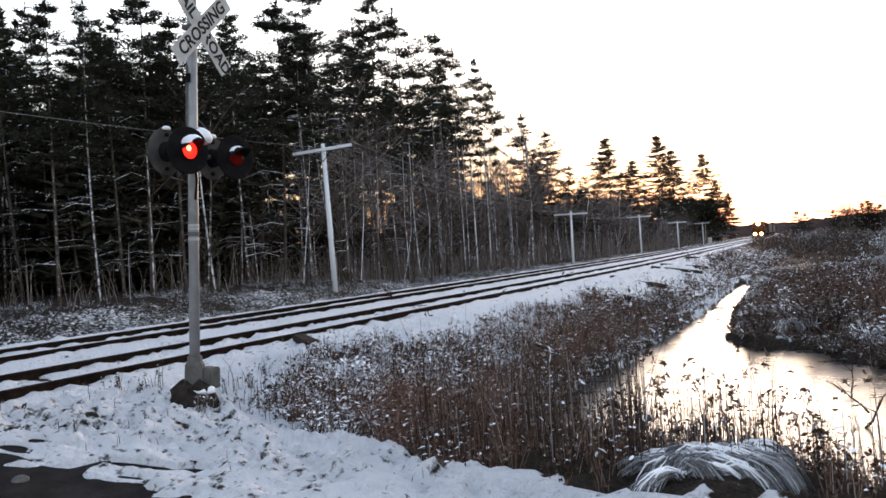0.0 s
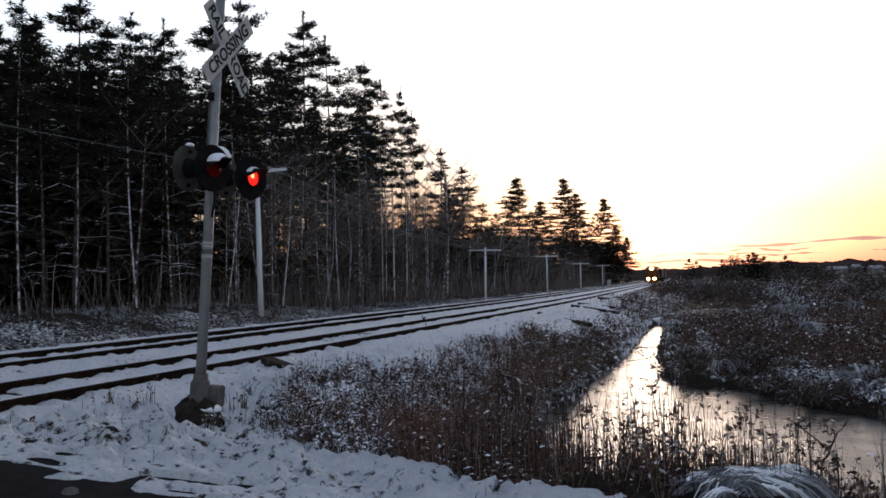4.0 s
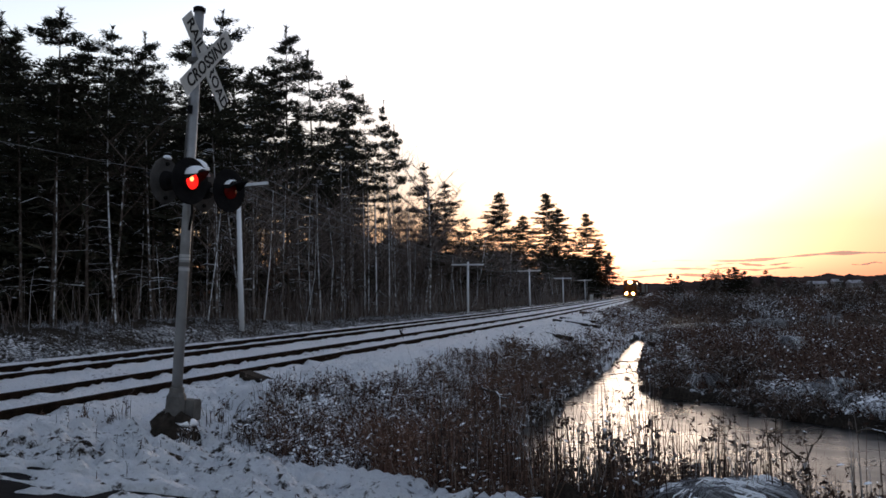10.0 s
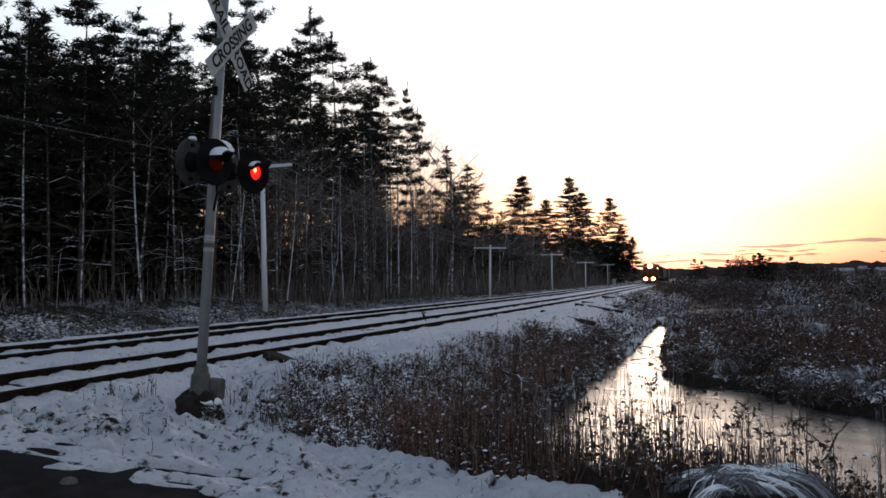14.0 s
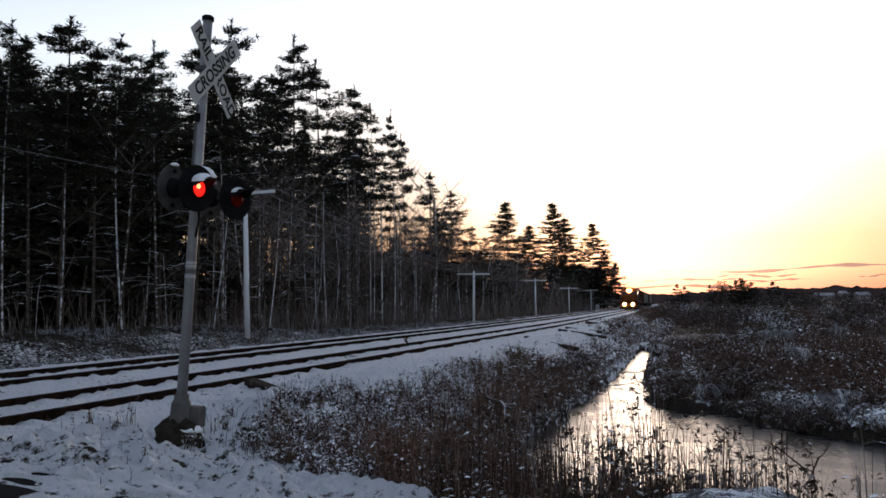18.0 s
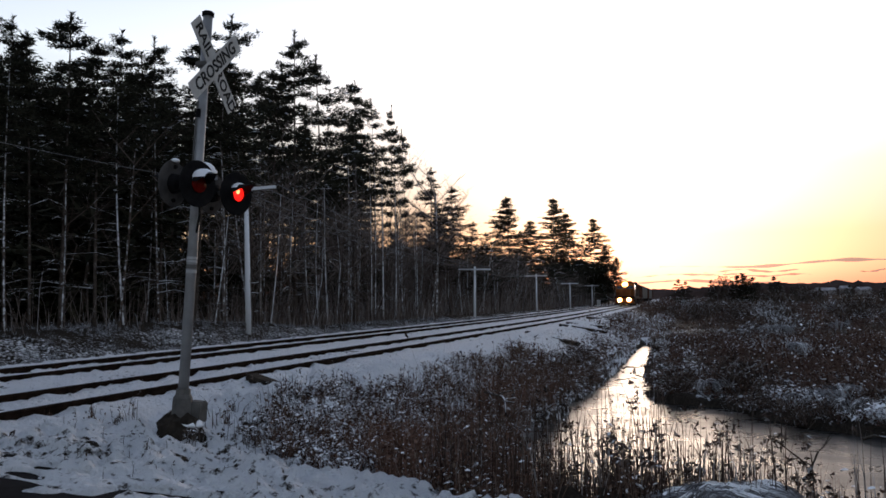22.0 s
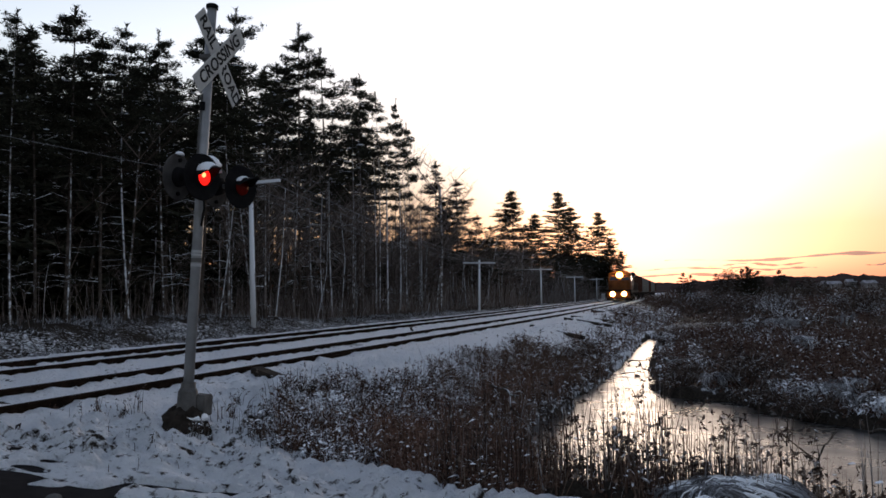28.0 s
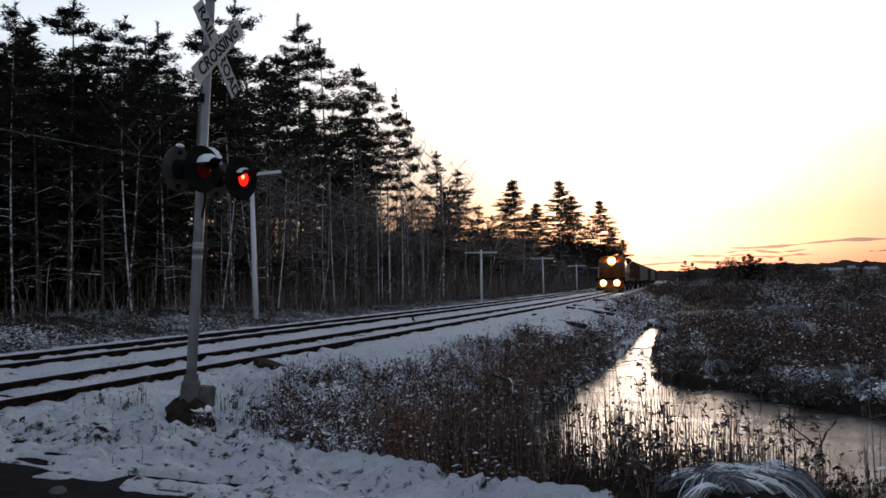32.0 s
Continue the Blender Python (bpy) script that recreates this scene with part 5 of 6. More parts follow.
P, tall = clumps(330, 3.2, 7.1, 6.8, 24, bank, 6, 16, 0.16)
stems("weeds", P, 0.95 * tall * near_edge(P), 0.0042, 0.28, M_BRUSH, "tall brown dead stalks standing above the weeds", 0.5, 0.4, 0.25)
P, tall = clumps(13, 0.8, 4.6, 6.9, 10.5, lambda x, y: hills(x, y, 2.2) > 0.0, 8, 20, 0.07)
stems("weeds", P, 0.36 * tall, 0.0035, 0.4, M_TWIG, "small tufts of dead stalks in the snow", 0.4, 0.1, 0.4)
C = np.array([(x, y, float(lie(x, y))) for x, y in ((1.82, 8.09), (1.7, 8.2), (2.35, 8.75), (2.55, 8.55), (2.2, 9.3), (2.9, 9.2), (3.5, 8.9), (3.7, 8.6), (0.9, 8.3))])
brush("weeds", C, np.array([0.11, 0.08, 0.06, 0.05, 0.06, 0.08, 0.1, 0.1, 0.05]), np.array([0.36, 0.24, 0.28, 0.22, 0.2, 0.26, 0.3, 0.3, 0.2]), M_BRUSH, "dark dried tufts standing in the snow beside the tracks", 9, 14, 1.0, 0.05, 0.02, 0.006)
C = scatter(2100, 2.0, 6.4, 20, 75, lambda x, y: dry(x, y) & (x > np.interp(y, [20, 30, 50, 75], [3.3, 3.7, 3.2, 1.8]) + 0.6 * hills(x, y, 0.5)) & (hills(x, y, 0.8) + rng.normal(0, 0.5, len(x)) > -0.1))
brush("weeds", C, 0.2 + 0.2 * rng.random(len(C)), 0.3 + 0.45 * rng.random(len(C)), M_BRUSH, "thin brown weeds on the snowy track bank", 8, 12, 2.6, 0.09, 0.05, 0.008)
C = scatter(420, 4.6, 6.6, 9.5, 34, lambda x, y: dry(x, y) & (creek(x, y) > -0.55) & (x < 6.6))
brush("weeds", C, 0.16 + 0.14 * rng.random(len(C)), 0.22 + 0.2 * rng.random(len(C)), M_FROST, "frosted low weeds overhanging the creek", 7, 12, 3.0, 0.06, 0.035, 0.006)
c = scatter(640, 6.2, 13.5, 6.5, 11.2, lambda x, y: (creek(x, y) < 0.5) & (y > weed_edge(x) + 0.1) & (rng.random(len(x)) < 0.14 + 0.86 * ease(10.9, 8.0, x)))
i = np.repeat(np.arange(len(c)), rng.integers(2, 11, len(c)))
P = c[i, :2] + rng.normal(0, 0.07, (len(i), 2))
P = np.stack([P[:, 0], P[:, 1], lie(P[:, 0], P[:, 1])], -1)
stems("reeds", P, ((0.36 + 0.8 * rng.random(len(c)) ** 1.5) * (1 + 0.35 * ease(9.4, 7.6, c[:, 0])))[i] * (0.6 + 0.5 * rng.random(len(P))), 0.0040, 0.13, M_TWIG, "dark dry reeds and seed heads at the water's edge", 0.08, 0.35, 0.06)
HEADS = ((8.05, 7.6, 0.04), (8.12, 7.2, -0.05), (8.35, 8.0, 0.1), (8.04, 8.6, 0.29), (7.53, 7.8, 0.19), (7.85, 8.2, -0.01), (8.3, 7.4, -0.05), (7.68, 7.0, -0.09), (8.61, 7.3, -0.06), (8.68, 7.5, -0.15), (8.91, 8.4, 0.05), (8.79, 7.9, 0.03), (8.21, 7.8, -0.14), (7.95, 7.9, -0.05), (9.57, 7.4, -0.07), (9.54, 7.9, -0.09), (9.74, 7.6, -0.26))
C = np.array([(x, y, z - 0.10) for x, y, z in HEADS])
brush("reeds", C, 0.035 + 0.03 * rng.random(len(C)), 0.10 + 0.06 * rng.random(len(C)), M_TWIG, "dark curled seed heads on the reeds", 5, 26, 1.5, 0.05, 0.018, 0.003)
C = np.array([(x, y, float(lie(x, y))) for x, y, z in HEADS])
brush("reeds", C, 0.06, np.array([z for x, y, z in HEADS]) - C[:, 2], M_TWIG, "dark stalks that bear the seed heads", 4, 18, 0.5, 0.05, 0.018, 0.006)
C = scatter(26, 6.6, 10.6, 6.9, 9.8, lambda x, y: creek(x, y) < 0.3)
C[:, 2] += 0.35 + 0.3 * rng.random(len(C))
brush("reeds", C, 0.04 + 0.03 * rng.random(len(C)), 0.08 + 0.08 * rng.random(len(C)), M_TWIG, "dark curled seed heads on the reeds", 4, 14, 0.8, 0.045, 0.018, 0.003)
C = scatter(640, 6.4, 10.8, 6.1, 9.4, lambda x, y: (creek(x, y) < -0.1) & (y > weed_edge(x) + 0.08) & ~((x > 8.4) & (x < 9.62) & (y < 7.25)))
brush("weeds", C, 0.09 + 0.09 * rng.random(len(C)), 0.25 + 0.30 * rng.random(len(C)), M_BRUSH, "dark tangled weeds round the grass hummock", 8, 15, 1.2, 0.045, 0.018, 0.004)
P = scatter(1500, 2.7, 4.9, 8.0, 13.0, lambda x, y: (hills(x, y, 2.6, 2.0) + rng.normal(0, 0.5, len(x)) > 0.1) & (y > 8.0 + 0.5 * np.maximum(4.2 - x, 0)))
stems("weeds", P, 0.10 + 0.30 * rng.random(len(P)), 0.004, 0.35, M_TWIG, "frosted grass and thin stalks between the mast and the bank", 0.3, 0.1, 0.7)
# the marsh: clumps that grow larger with the distance
C = scatter(7600, 7.0, 36, 13.5, 50, lambda x, y: dry(x, y) & (x < 11.5 + 0.62 * y) & (lumps(x, y, 0.9, 2) + 0.6 * lumps(x, y, 2.2, 5) > -0.55))
k = 0.30 + 0.70 * ease(0.3, 3.5, -creek(C[:, 0], C[:, 1]))
brush("marsh_weeds", C, 0.2 + 0.2 * rng.random(len(C)), (0.5 + 0.45 * rng.random(len(C)) + 0.2 * lumps(C[:, 0], C[:, 1], 0.5, 6)) * k, M_MARSH, "wide brown marsh of bushy dead weeds dusted with snow", 9, 21, 1.1, 0.09, 0.032, 0.007)
C = scatter(1500, 7.0, 30, 13.5, 40, lambda x, y: dry(x, y) & (x < 11.5 + 0.62 * y) & (lumps(x, y, 0.6, 7) > 0.38))
brush("marsh_weeds", C, 0.25 + 0.2 * rng.random(len(C)), 0.30 + 0.35 * rng.random(len(C)), M_FROST, "patches of marsh weeds pressed down by snow", 7, 12, 13.0, 0.08, 0.030, 0.006)
C = scatter(900, 10.2, 19, 14.6, 20.5, lambda x, y: dry(x, y) & (creek(x, y) > -3.0) & (lumps(x, y, 0.55, 9) > 0.12))
brush("marsh_weeds", C, 0.18 + 0.16 * rng.random(len(C)), 0.28 + 0.30 * rng.random(len(C)), M_FROST, "snow-laden tangled weeds above the pool", 12, 16, 8.0, 0.07, 0.036, 0.006)
C = scatter(2400, 6.6, 26, 12.5, 46, lambda x, y: dry(x, y) & (creek(x, y) > -0.6))
brush("marsh_weeds", C, 0.14 + 0.12 * rng.random(len(C)), 0.12 + 0.2 * rng.random(len(C)), M_MARSH, "brown weeds overhanging the creek bank", 8, 12, 1.4, 0.07, 0.03, 0.006)
C = scatter(9000, -4, 110, 48, 175, lambda x, y: (x + swing(y) > 2.6 + 0.8 * hills(x, y, 0.3)) & (x < 10 + y * 0.68) & (lumps(x, y, 0.3, 2) + 0.6 * lumps(x, y, 0.8, 5) - 1.0 * lumps(x, y, 0.055, 3) > -0.45))
k = C[:, 1] / 100
brush("marsh_weeds", C, (0.45 + 0.4 * rng.random(len(C))) * (0.7 + 0.5 * k), (0.45 + 0.5 * rng.random(len(C)) + 0.5 * lumps(C[:, 0], C[:, 1], 0.12, 6).clip(-0.6, 1) - 0.5 * lumps(C[:, 0], C[:, 1], 0.055, 3).clip(-1, 0)) * (0.8 + 0.3 * k), M_MARSH, "far brown marsh of dead weeds dusted with snow", 8, 13, 0.8, 0.17, 0.06, 0.016)
C = scatter(1500, 2, 80, 56, 150, lambda x, y: (x + swing(y) > 3.5) & (x < 10 + y * 0.6) & (lumps(x, y, 0.055, 3) + 0.4 * lumps(x, y, 0.25, 4) > 0.22))
brush("marsh_weeds", C, 0.7 + 0.5 * rng.random(len(C)), 0.35 + 0.4 * rng.random(len(C)), M_FROST, "snow-covered hummocks out in the marsh", 6, 6, 12.0, 0.15, 0.10, 0.014)
C = scatter(5200, -20, 200, 150, 400, lambda x, y: (x + swing(y) > 3.0 + 1.2 * hills(x, y, 0.2)) & (x < 10 + y * 0.62))
brush("marsh_weeds", C, 1.2 + 1.2 * rng.random(len(C)), (0.9 + 1.0 * rng.random(len(C))) * (1 + 0.5 * lumps(C[:, 0], C[:, 1], 0.05, 3)), M_MARSH, "distant dark brown marsh growth", 9, 8, 1.2, 0.4, 0.16, 0.04)
P = scatter(13000, -26, -8, 55, 230, lambda x, y: (x + swing(y) < -11.0) & (x + swing(y) > -15.5))
stems("undergrowth", P, (0.6 + 5.2 * rng.random(len(P)) ** 2.2) * (0.55 + 0.45 * ease(60, 110, P[:, 1])), 0.02, 0.7, M_BRUSHWOOD, "grey-brown bare brush below the far trees", 0.0, 0.0, 0.1)
C = scatter(4600, -13, -6.3, 10, 66, lambda x, y: (hills(x, y, 0.8) + rng.normal(0, 0.6, len(x)) > -0.1))
brush("field_grass", C, 0.12 + 0.12 * rng.random(len(C)), 0.10 + 0.20 * rng.random(len(C)), M_GRASS, "low frosted grass in the snow before the wood", 11, 4, 0.25, 0.06, 0.025, 0.007)
P = scatter(26000, -24, -11.2, 6, 120, lambda x, y: (x < -11 - 0.07 * (y - 20)) & (x > -17 - 0.07 * (y - 20)) & (rng.random(len(x)) < 0.12 + 0.88 * ease(28, 42, y)))
stems("undergrowth", P, (0.5 + 2.2 * rng.random(len(P)) ** 2) * (1 + 0.7 * ease(30, 60, P[:, 1])), 0.010, 0.45, M_BRUSHWOOD, "tangled bare undergrowth at the edge of the wood", 0.3, 0.0, 0.1)
P = scatter(60, 0.9, 4.6, 5.9, 8.5, lambda x, y: (hills(x, y, 2.2) > 0.1) & (y > snow_edge(x) + 0.4))
stems("weeds", P, 0.06 + 0.12 * rng.random(len(P)), 0.004, 0.3, M_TWIG, "few dark stalks poking from the snow", 0.3, 0.1, 0.1)
P = scatter(700, 1.0, 8.0, 5.6, 9.4, lambda x, y: (y > snow_edge(x) + 0.35) & (hills(x, y, 1.6, 3.0) + rng.normal(0, 0.5, len(x)) > 0.4))
stems("snow_grass", P, 0.03 + 0.07 * rng.random(len(P)) ** 2, 0.0035, 0.7, M_TWIG, "short dark grass tips poking through the snow", 0.3, 0.0, 0.2)


def grass_tussock(x, y, w, h, n, seed, flow=False):
    """A hummock of bent grass blades under snow."""
    r = np.random.default_rng(seed)
    t = empty("grass_tussock", pose(x, y, float(lie(x, y)) - 0.03), "hummock of flattened dry grass under blue-grey snow", "grass", "grass hummocks")
    bl, sn = Shape(), Shape()
    lock = None
    for i in range(n):
        if i % 34 == 0:                                # blades hang together in locks
            lock = (r.normal(0.0, 1.2) - 0.6, r.normal(0, 0.16) * w, r.normal(0, 0.12) * w, 0.75 + 0.35 * r.random(), r.random() < 0.5)
            if flow:                                   # most of them combed over to one side
                lock = (r.normal(-0.35, 0.35) if r.random() < 0.6 else r.normal(3.7, 0.5), r.normal(-0.16, 0.20) * w, r.normal(0, 0.20) * w, 0.6 + 0.5 * r.random(), r.random() < 0.6)
        a = lock[0] + r.normal(0, 0.16)
        d = Vector((math.cos(a), math.sin(a), 0))
        p = Vector((lock[1] + r.normal(0, 0.035) * w, lock[2] + r.normal(0, 0.035) * w, 0.55 * h * r.random()))
        L = w * (0.3 + 0.35 * r.random()) * (1.1 if flow else 1.0)
        top = h * (lock[3] + 0.10 * r.random())
        pts = [p, p + d * L * 0.2 + Vector((0, 0, top - p.z)) * 1.5, p + d * L * 0.8 + Vector((0, 0, top - p.z)) * 1.0, p + d * L * 1.05 + Vector((0, 0, 0.12 * h - p.z * 0.5))]
        c0, c1, c2, c3 = pts
        pts = [c0 * (1 - k) ** 3 + c1 * 3 * k * (1 - k) ** 2 + c2 * 3 * k * k * (1 - k) + c3 * k ** 3 for k in (0, 0.2, 0.4, 0.6, 0.8, 1)]
        if i % 5 < (1 if lock[4] else 0):
            sn.tube([q + Vector((0, 0, 0.012)) for q in pts], [0.003, 0.006, 0.007, 0.007, 0.005, 0.002], 3, 0, False)
        else:
            bl.tube(pts, [0.004, 0.004, 0.004, 0.004, 0.003, 0.001], 3, 0, False)
    tagged(bl.put("grass_mass", M_GRASS, t), kind="stuff")
    tagged(sn.put("snow_load", M_SNOW, t, "snow on the bent blades"), kind="stuff")
    return t


grass_tussock(8.95, 6.68, 0.57, 0.25, 3000, 5, True)
grass_tussock(9.12, 6.95, 0.40, 0.17, 900, 6)
for i, (x, y) in enumerate(((8.8, 20.8), (10.9, 18.4), (11.6, 17.9), (12.3, 17.2), (14.3, 16.2), (11.6, 19.6), (13.6, 18.4))):
    grass_tussock(x, y, 0.6 + 0.4 * rng.random(), 0.26 + 0.16 * rng.random(), 260, 20 + i)
grass_tussock(6.95, 6.75, 0.35, 0.12, 240, 7)
for i, (x, y) in enumerate(((3.9, 9.3), (4.2, 8.9), (4.5, 8.6), (4.9, 8.3), (4.0, 9.9), (4.4, 9.5), (3.7, 10.8), (4.1, 12.0), (4.5, 14.5), (5.0, 18.0), (4.6, 21.0))):
    grass_tussock(x, y, 0.35 + 0.2 * rng.random(), 0.15 + 0.12 * rng.random(), 200, 60 + i)
for i in range(16):
    y = 20 + 40 * rng.random()
    x = 9 + (4 + 0.5 * y) * rng.random()
    if creek(np.array([x]), np.array([y]))[0] < -0.6:
        grass_tussock(x, y, 1.0 + 0.9 * rng.random(), 0.4 + 0.4 * rng.random(), 170, 90 + i)


# ---- train ----
def truck(parent, y, k=3, s=1.65):
    tr = Shape().box((-1.0, y - 0.25, 0.5), (1.0, y + 0.25, 0.85), bevel=0.05).put("truck", M_BLACK, parent)
    for sx in (-1, 1):
        Shape().box((sx * 1.12 - 0.08, y - s * (k - 1) / 2 - 0.5, 0.42), (sx * 1.12 + 0.08, y + s * (k - 1) / 2 + 0.5, 0.78), bevel=0.04).put("side_frame", M_BLACK, tr)
    for i in range(k):
        yy = y + (i - (k - 1) / 2) * s
        for sx in (-1, 1):
            Shape().turned([(-0.07, 0.44), (-0.04, 0.5), (0.07, 0.5), (0.08, 0.3)], (sx, 0, 0), (sx * 0.76, yy, 0.5), 18).put("wheel", M_RAIL, tr)
    return tr


def locomotive():
    t = empty("locomotive", pose(TRACKS[1], 200, 0), "dark diesel freight locomotive with lit headlights hauling a train", "locomotive")
    Shape().box((-1.55, 0.5, 1.15), (1.55, 20.6, 1.55), bevel=0.05).put("frame", M_BLACK, t)
    Shape().box((-1.42, 0.3, 0.35), (1.42, 0.55, 1.3), bevel=0.05).put("pilot_plate", M_LOCO, t)
    Shape().add([(-1.5, 0.3, 0.5), (1.5, 0.3, 0.5), (1.5, 0.0, 0.15), (-1.5, 0.0, 0.15), (0, -0.35, 0.14), (0, 0.1, 0.5)], [(0, 5, 4, 3), (5, 1, 2, 4)]).put("snow_plough", M_BLACK, t)
    Shape().box((-0.85, 1.3, 1.45), (0.85, 2.9, 2.65), bevel=0.14).put("nose", M_LOCO, t)
    cab = Shape()
    cab.add([(-1.42, 2.7, 1.5), (1.42, 2.7, 1.5), (1.42, 5.4, 1.5), (-1.42, 5.4, 1.5), (-1.42, 2.7, 2.7), (1.42, 2.7, 2.7), (1.42, 3.0, 3.6), (-1.42, 3.0, 3.6),
             (0.9, 3.0, 3.98), (-0.9, 3.0, 3.98), (1.42, 5.4, 3.6), (-1.42, 5.4, 3.6), (0.9, 5.4, 3.98), (-0.9, 5.4, 3.98)],
            [(0, 1, 5, 4), (4, 5, 6, 7), (7, 6, 8, 9), (1, 2, 10, 6, 5), (3, 0, 4, 7, 11), (6, 10, 12, 8), (11, 7, 9, 13), (8, 12, 13, 9), (2, 3, 11, 13, 12, 10)])
    cab = cab.put("cab", M_LOCO, t)
    for sx in (-1, 1):
        Shape().add([(sx * 0.15, 2.70, 2.76), (sx * 1.25, 2.70, 2.76), (sx * 1.25, 2.84, 3.2), (sx * 0.15, 2.84, 3.2)], [(0, 1, 2, 3)]).put("windscreen", M_GLASS, cab)
        Shape().box((sx * 1.43 - 0.01, 3.5, 2.75), (sx * 1.43 + 0.01, 4.9, 3.35)).put("side_window", M_GLASS, cab)
    Shape().box((-0.9, 5.4, 1.5), (0.9, 20.0, 3.75), bevel=0.12).put("long_hood", M_HOOD, t)
    for i in range(5):
        Shape().box((-1.02, 7.0 + i * 2.4, 1.9), (1.02, 9.0 + i * 2.4, 3.3), bevel=0.05).put("hood_door", M_HOOD, t)
    Shape().box((-1.35, 15.0, 3.4), (1.35, 19.0, 4.05), bevel=0.15).put("radiator", M_HOOD, t)
    Shape().box((-1.35, 7.5, 0.55), (1.35, 13.5, 1.15), bevel=0.2).put("fuel_tank", M_BLACK, t)
    Shape().box((-0.4, 2.76, 3.28), (0.4, 3.0, 3.62), bevel=0.04).put("headlight_box", M_BLACK, t)
    # added emitting disc: the headlight's halo given a shape
    Shape().turned([(0, 0.47), (0.015, 0.47), (0.02, 0.3)], (0, -1, 0), (0, 2.70, 3.45), 20).put("reflector", M_HALO, t, "warm glowing disc that stands for the lamp's halo")
    for sx in (-1, 1):
        Shape().turned([(0, 0.21), (0.05, 0.19), (0.06, 0)], (0, -1, 0), (sx * 0.16, 2.71, 3.45), 14).put("headlight", M_LAMP, t, "bright warm headlight")
        Shape().box((sx * 0.71 - 0.2, 0.12, 0.8), (sx * 0.71 + 0.2, 0.4, 1.2), bevel=0.04).put("ditch_light_box", M_BLACK, t)
        Shape().turned([(0, 0.235), (0.05, 0.215), (0.06, 0)], (0, -1, 0), (sx * 0.71, 0.09, 1.0), 14).put("ditch_light", M_LAMP, t, "bright warm ditch light")
        Shape().turned([(0, 0.36), (0.015, 0.36), (0.02, 0.2)], (0, -1, 0), (sx * 0.71, 0.11, 1.0), 18).put("reflector", M_HALO, t, "warm glowing disc that stands for the lamp's halo")
        for k in range(9):
            Shape().tube([(sx * 1.45, 0.7 + k * 2.45, 1.5), (sx * 1.45, 0.7 + k * 2.45, 2.5)], 0.02, 5).put("stanchion", M_GREY, t)
        Shape().tube([(sx * 1.45, 0.7, 2.5), (sx * 1.45, 20.3, 2.5)], 0.02, 5).put("handrail", M_GREY, t)
    truck(t, 4.2)
    truck(t, 16.8)
    return t


def hopper_car(y, k):
    t = empty("freight_car", pose(TRACKS[1], 200 + y, 0), "grey covered hopper car with ribbed sides" if k % 3 else "brown steel boxcar with ribbed sides", "freight car", "cars of the train")
    m_ = M_CAR if k % 3 else M_CAR2
    L = 15.5
    Shape().box((-1.45, 0.5, 1.2), (1.45, L, 3.75), bevel=0.12).put("body", m_, t)
    for i in range(9):
        for sx in (-1, 1):
            Shape().box((sx * 1.48 - 0.05, 0.9 + i * 1.75, 1.25), (sx * 1.48 + 0.05, 1.0 + i * 1.75, 3.65)).put("rib", m_, t)
    Shape().box((-0.5, 0.8, 3.75), (0.5, L - 0.3, 3.87)).put("roof_walk", M_GREY, t)
    Shape().box((-0.2, -0.3, 0.8), (0.2, 0.5, 1.1)).put("coupler", M_BLACK, t)
    for i in range(7):
        Shape().tube([(1.25, 0.47, 1.3 + i * 0.36), (0.8, 0.47, 1.3 + i * 0.36)], 0.02, 4).put("rung", M_GREY, t)
    truck(t, 2.6, 2, 1.8)
    truck(t, L - 2.2, 2, 1.8)
    return t


train = [(locomotive(), 0.0)] + [(hopper_car(21.2 + 16.2 * i, i), 21.2 + 16.2 * i) for i in range(7)]


# ---- old ties and sticks in the snow ----
def old_tie(x, y, turn, label="discarded dark railway tie half under snow"):
    z = float(lie(x, y))
    t = Shape().box((-1.25, -0.11, -0.05), (1.25, 0.11, 0.10), bevel=0.015).put("old_tie", M_TIE)
    c, s = 1.2 * math.cos(radians(turn)), 1.2 * math.sin(radians(turn))
    tilt = math.degrees(math.atan2(float(lie(x - c, y - s)) - float(lie(x + c, y + s)), 2.4))
    t.matrix_world = pose(x, y, z - 0.045 if y > 20 else z - 0.07, 3, 0.6 * tilt if y > 20 else 3, turn)
    tagged(t, label, "railway tie", "discarded ties")
    if y < 20:
        return
    sn = Shape().box((-1.0, -0.07, 0.09), (0.5, 0.06, 0.12), bevel=0.014).put("snow_strip", M_SNOW)
    sn.matrix_world = pose(x, y, z - 0.04, 3, 0.6 * tilt, turn)
    tagged(sn, "strip of snow lying on an old tie", "snow", "snow on ties")


for row in TIES:
    old_tie(*row)


def fallen_branch(a, b_, r, seed, label, snow=True):
    """A crooked branch lying from a to b_, with a few twigs."""
    q = np.random.default_rng(seed)
    a, b_ = Vector(a), Vector(b_)
    d = b_ - a
    pts = [a.lerp(b_, k / 5) + Vector(q.normal(0, 0.03, 3)) * d.length * (0.4 + 0.6 * (0 < k < 5)) for k in range(6)]
    s = Shape().tube(pts, [r * (1 - 0.13 * k) for k in range(6)], 6)
    for _ in range(5):
        p = pts[int(q.integers(1, 5))]
        e = (d.normalized() * 0.5 + Vector(q.normal(0, 0.6, 3))).normalized() * d.length * 0.3
        s.tube([p, p + e], [r * 0.5, r * 0.15], 4)
    ob = s.put("fallen_branch", M_DEAD if snow else M_TIE, smooth=True)
    return tagged(ob, label, "branch", "fallen branches")


